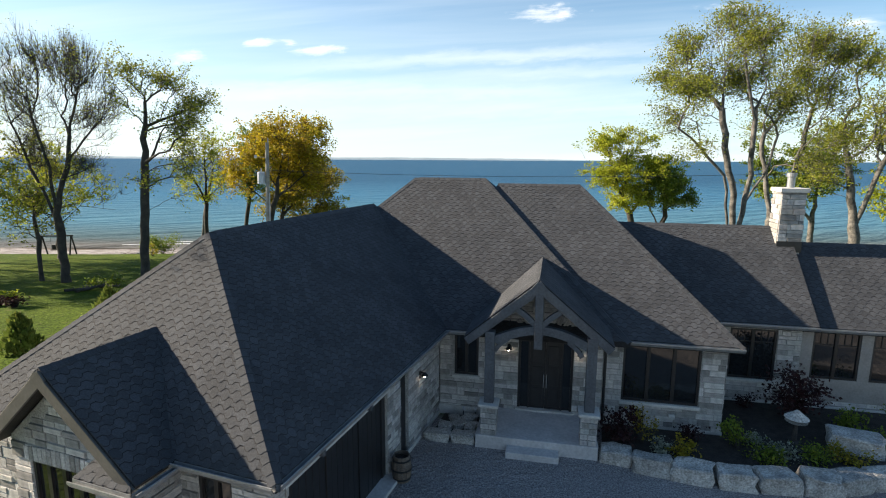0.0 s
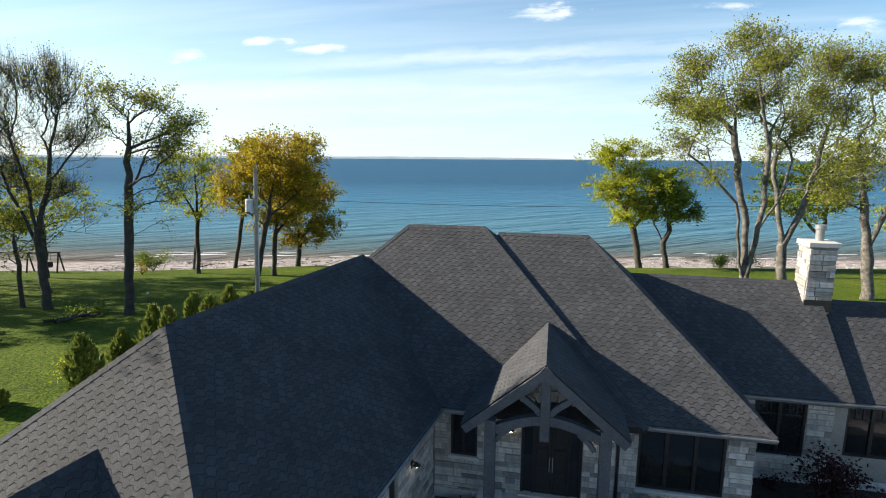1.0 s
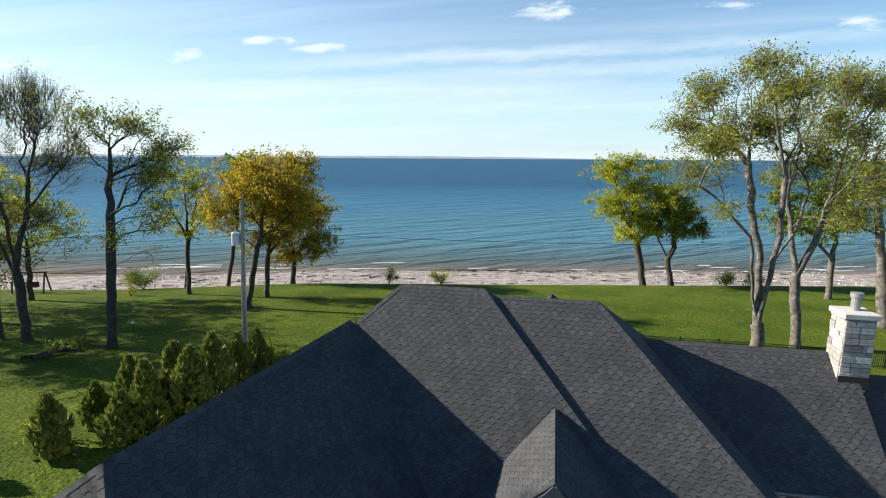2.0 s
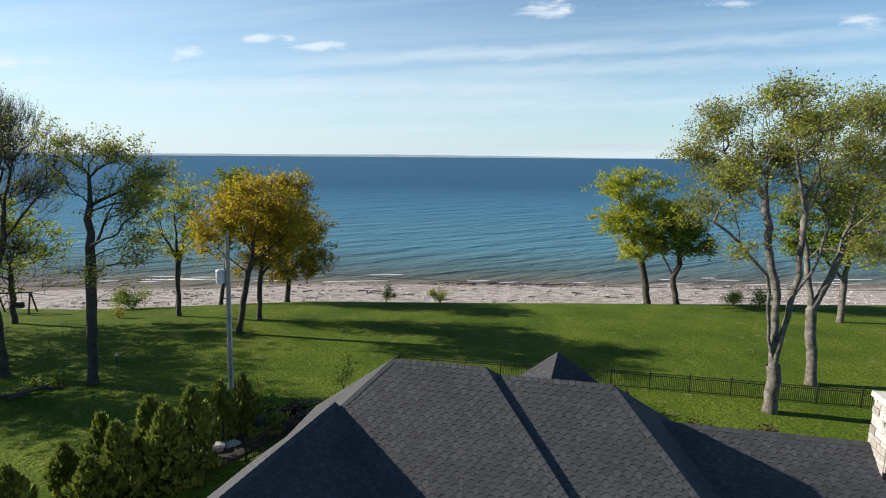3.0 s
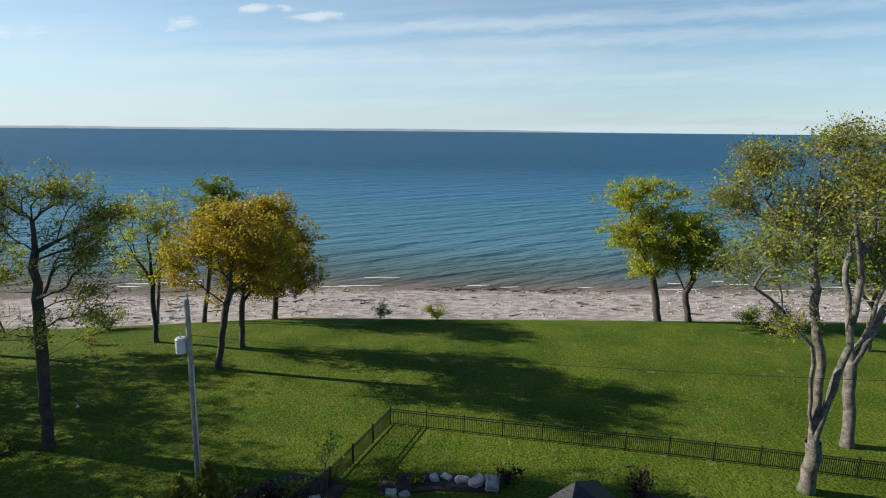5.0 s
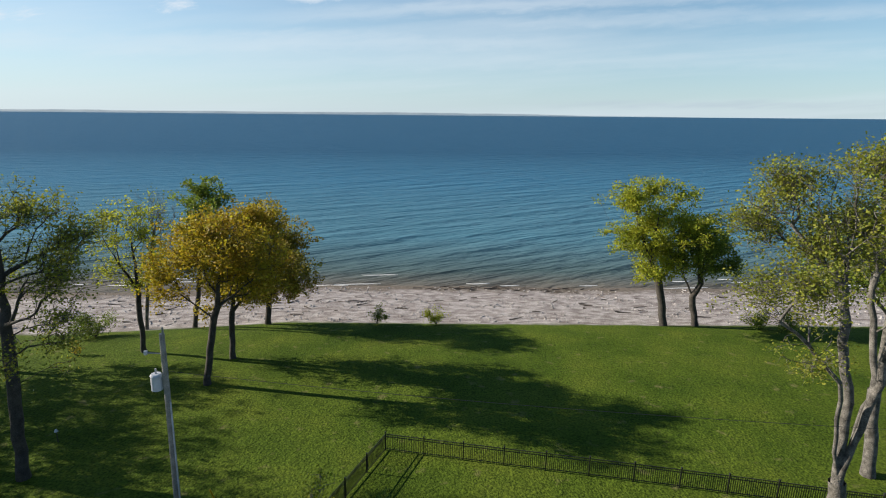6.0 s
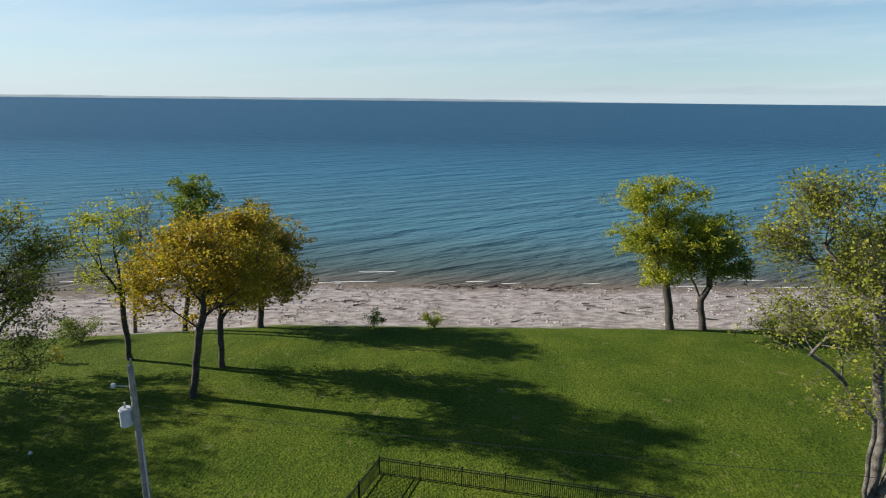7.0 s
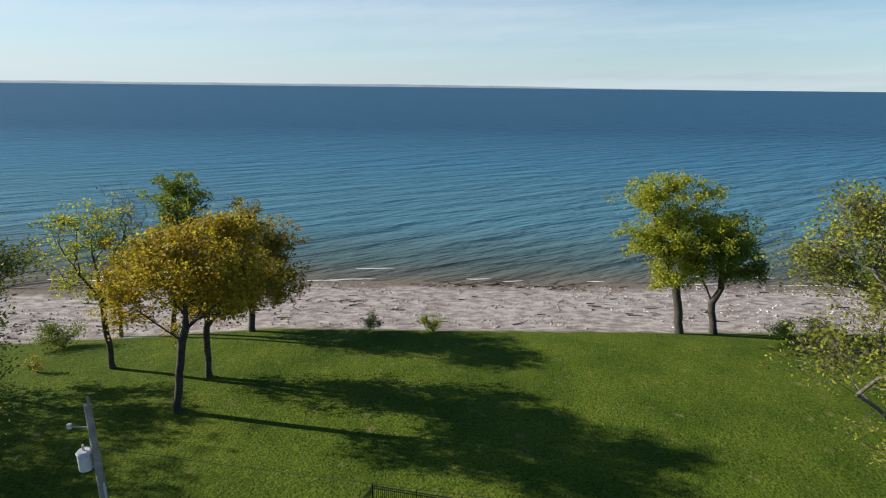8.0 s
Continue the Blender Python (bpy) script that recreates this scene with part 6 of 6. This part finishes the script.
# ---- beach: stones, drift and foam ----
rng = random.Random(9)
vs, fs, dv, df = [], [], [], []
for i in range(5200):
    x, f = rng.uniform(-48, 62), rng.random()
    y = 69.8 + f * 18.3 - 3.2 * max(0.0, min(1.0, (-x - 16) / 24.0))
    if noise.noise((x * 0.12, y * 0.3, 1.0)) + 0.35 * rng.random() < 0.05:
        continue
    s = 0.05 + 0.14 * rng.random() ** 3
    b, z = len(vs), ground_z(x, y) + 0.02
    a = rng.random() * 3
    c, d = math.cos(a) * s, math.sin(a) * s
    vs += [(x + c * 1.4, y + d * 1.4, z), (x - d, y + c, z), (x - c * 1.3, y - d * 1.3, z), (x + d, y - c, z), (x + c * 0.4, y + d * 0.4, z + s * 0.7), (x - c * 0.4, y - d * 0.4, z + s * 0.6)]
    fs += [(b, b + 1, b + 4), (b + 1, b + 2, b + 5), (b + 1, b + 5, b + 4), (b + 2, b + 3, b + 5), (b + 3, b, b + 4), (b + 3, b + 4, b + 5)]
BEACHROCK = mat("beach_stone", (0.26, 0.24, 0.23), (0.42, 0.395, 0.38), scale=0.7, rough=0.85, fine=0.2, bump=0, island=0.35, hue=0.02)
tagged(mesh_ob("beach_stones", vs, fs, BEACHROCK), "scattered pale grey beach stones", "stones", kind="stuff")
for i in range(150):
    x = rng.uniform(-45, 55) if i < 90 else rng.gauss(9, 5)
    y = rng.uniform(71, 86) if i < 90 else rng.gauss(87.6, 0.7)
    y -= 3.2 * max(0.0, min(1.0, (-x - 16) / 24.0))
    ln, a = rng.uniform(0.4, 1.8), rng.gauss(0, 0.5)
    p = Vector((x, y, ground_z(x, y) + 0.06))
    d = Vector((math.cos(a), math.sin(a), 0)) * ln
    seg_tube(dv, df, p - d / 2, p + d / 2 + Vector((0, 0, 0.1 * rng.random())), 0.05 + 0.06 * rng.random(), 0.03, 5)
tagged(mesh_ob("driftwood", dv, df, DRIFT), "dark driftwood and wrack strewn on the beach", "driftwood", kind="stuff")
FOAM = mat("foam", (0.62, 0.64, 0.65), (0.78, 0.79, 0.8), scale=2, rough=0.6, fine=0.1, bump=0.2)
wv, wf = [], []
for i in range(26):
    x0, y0 = rng.uniform(-55, 70), 88.8 + rng.choice((0.2, 0.6, 1.5, 3.2, 5.0)) + rng.gauss(0, 0.3)
    ln, n = rng.uniform(2.0, 8.0), 16
    b = len(wv)
    for k in range(n + 1):
        f = k / n
        x = x0 + ln * f
        y = y0 + 0.5 * noise.noise((x * 0.25, i, 0)) + 0.06 * (x - x0) * rng.uniform(0.8, 1.2)
        w = 0.16 * math.sin(math.pi * f) * (0.5 + 1.0 * abs(noise.noise((x * 1.1, i * 3, 2)))) + 0.01
        wv += [(x, y - w, -7.135), (x, y, -7.06), (x, y + w, -7.135)]
    for k in range(n):
        q = b + k * 3
        wf += [(q, q + 3, q + 4, q + 1), (q + 1, q + 4, q + 5, q + 2)]
tagged(mesh_ob("foam", wv, wf, FOAM, smooth=True), "thin white breaking foam along the shore", "foam", kind="stuff")
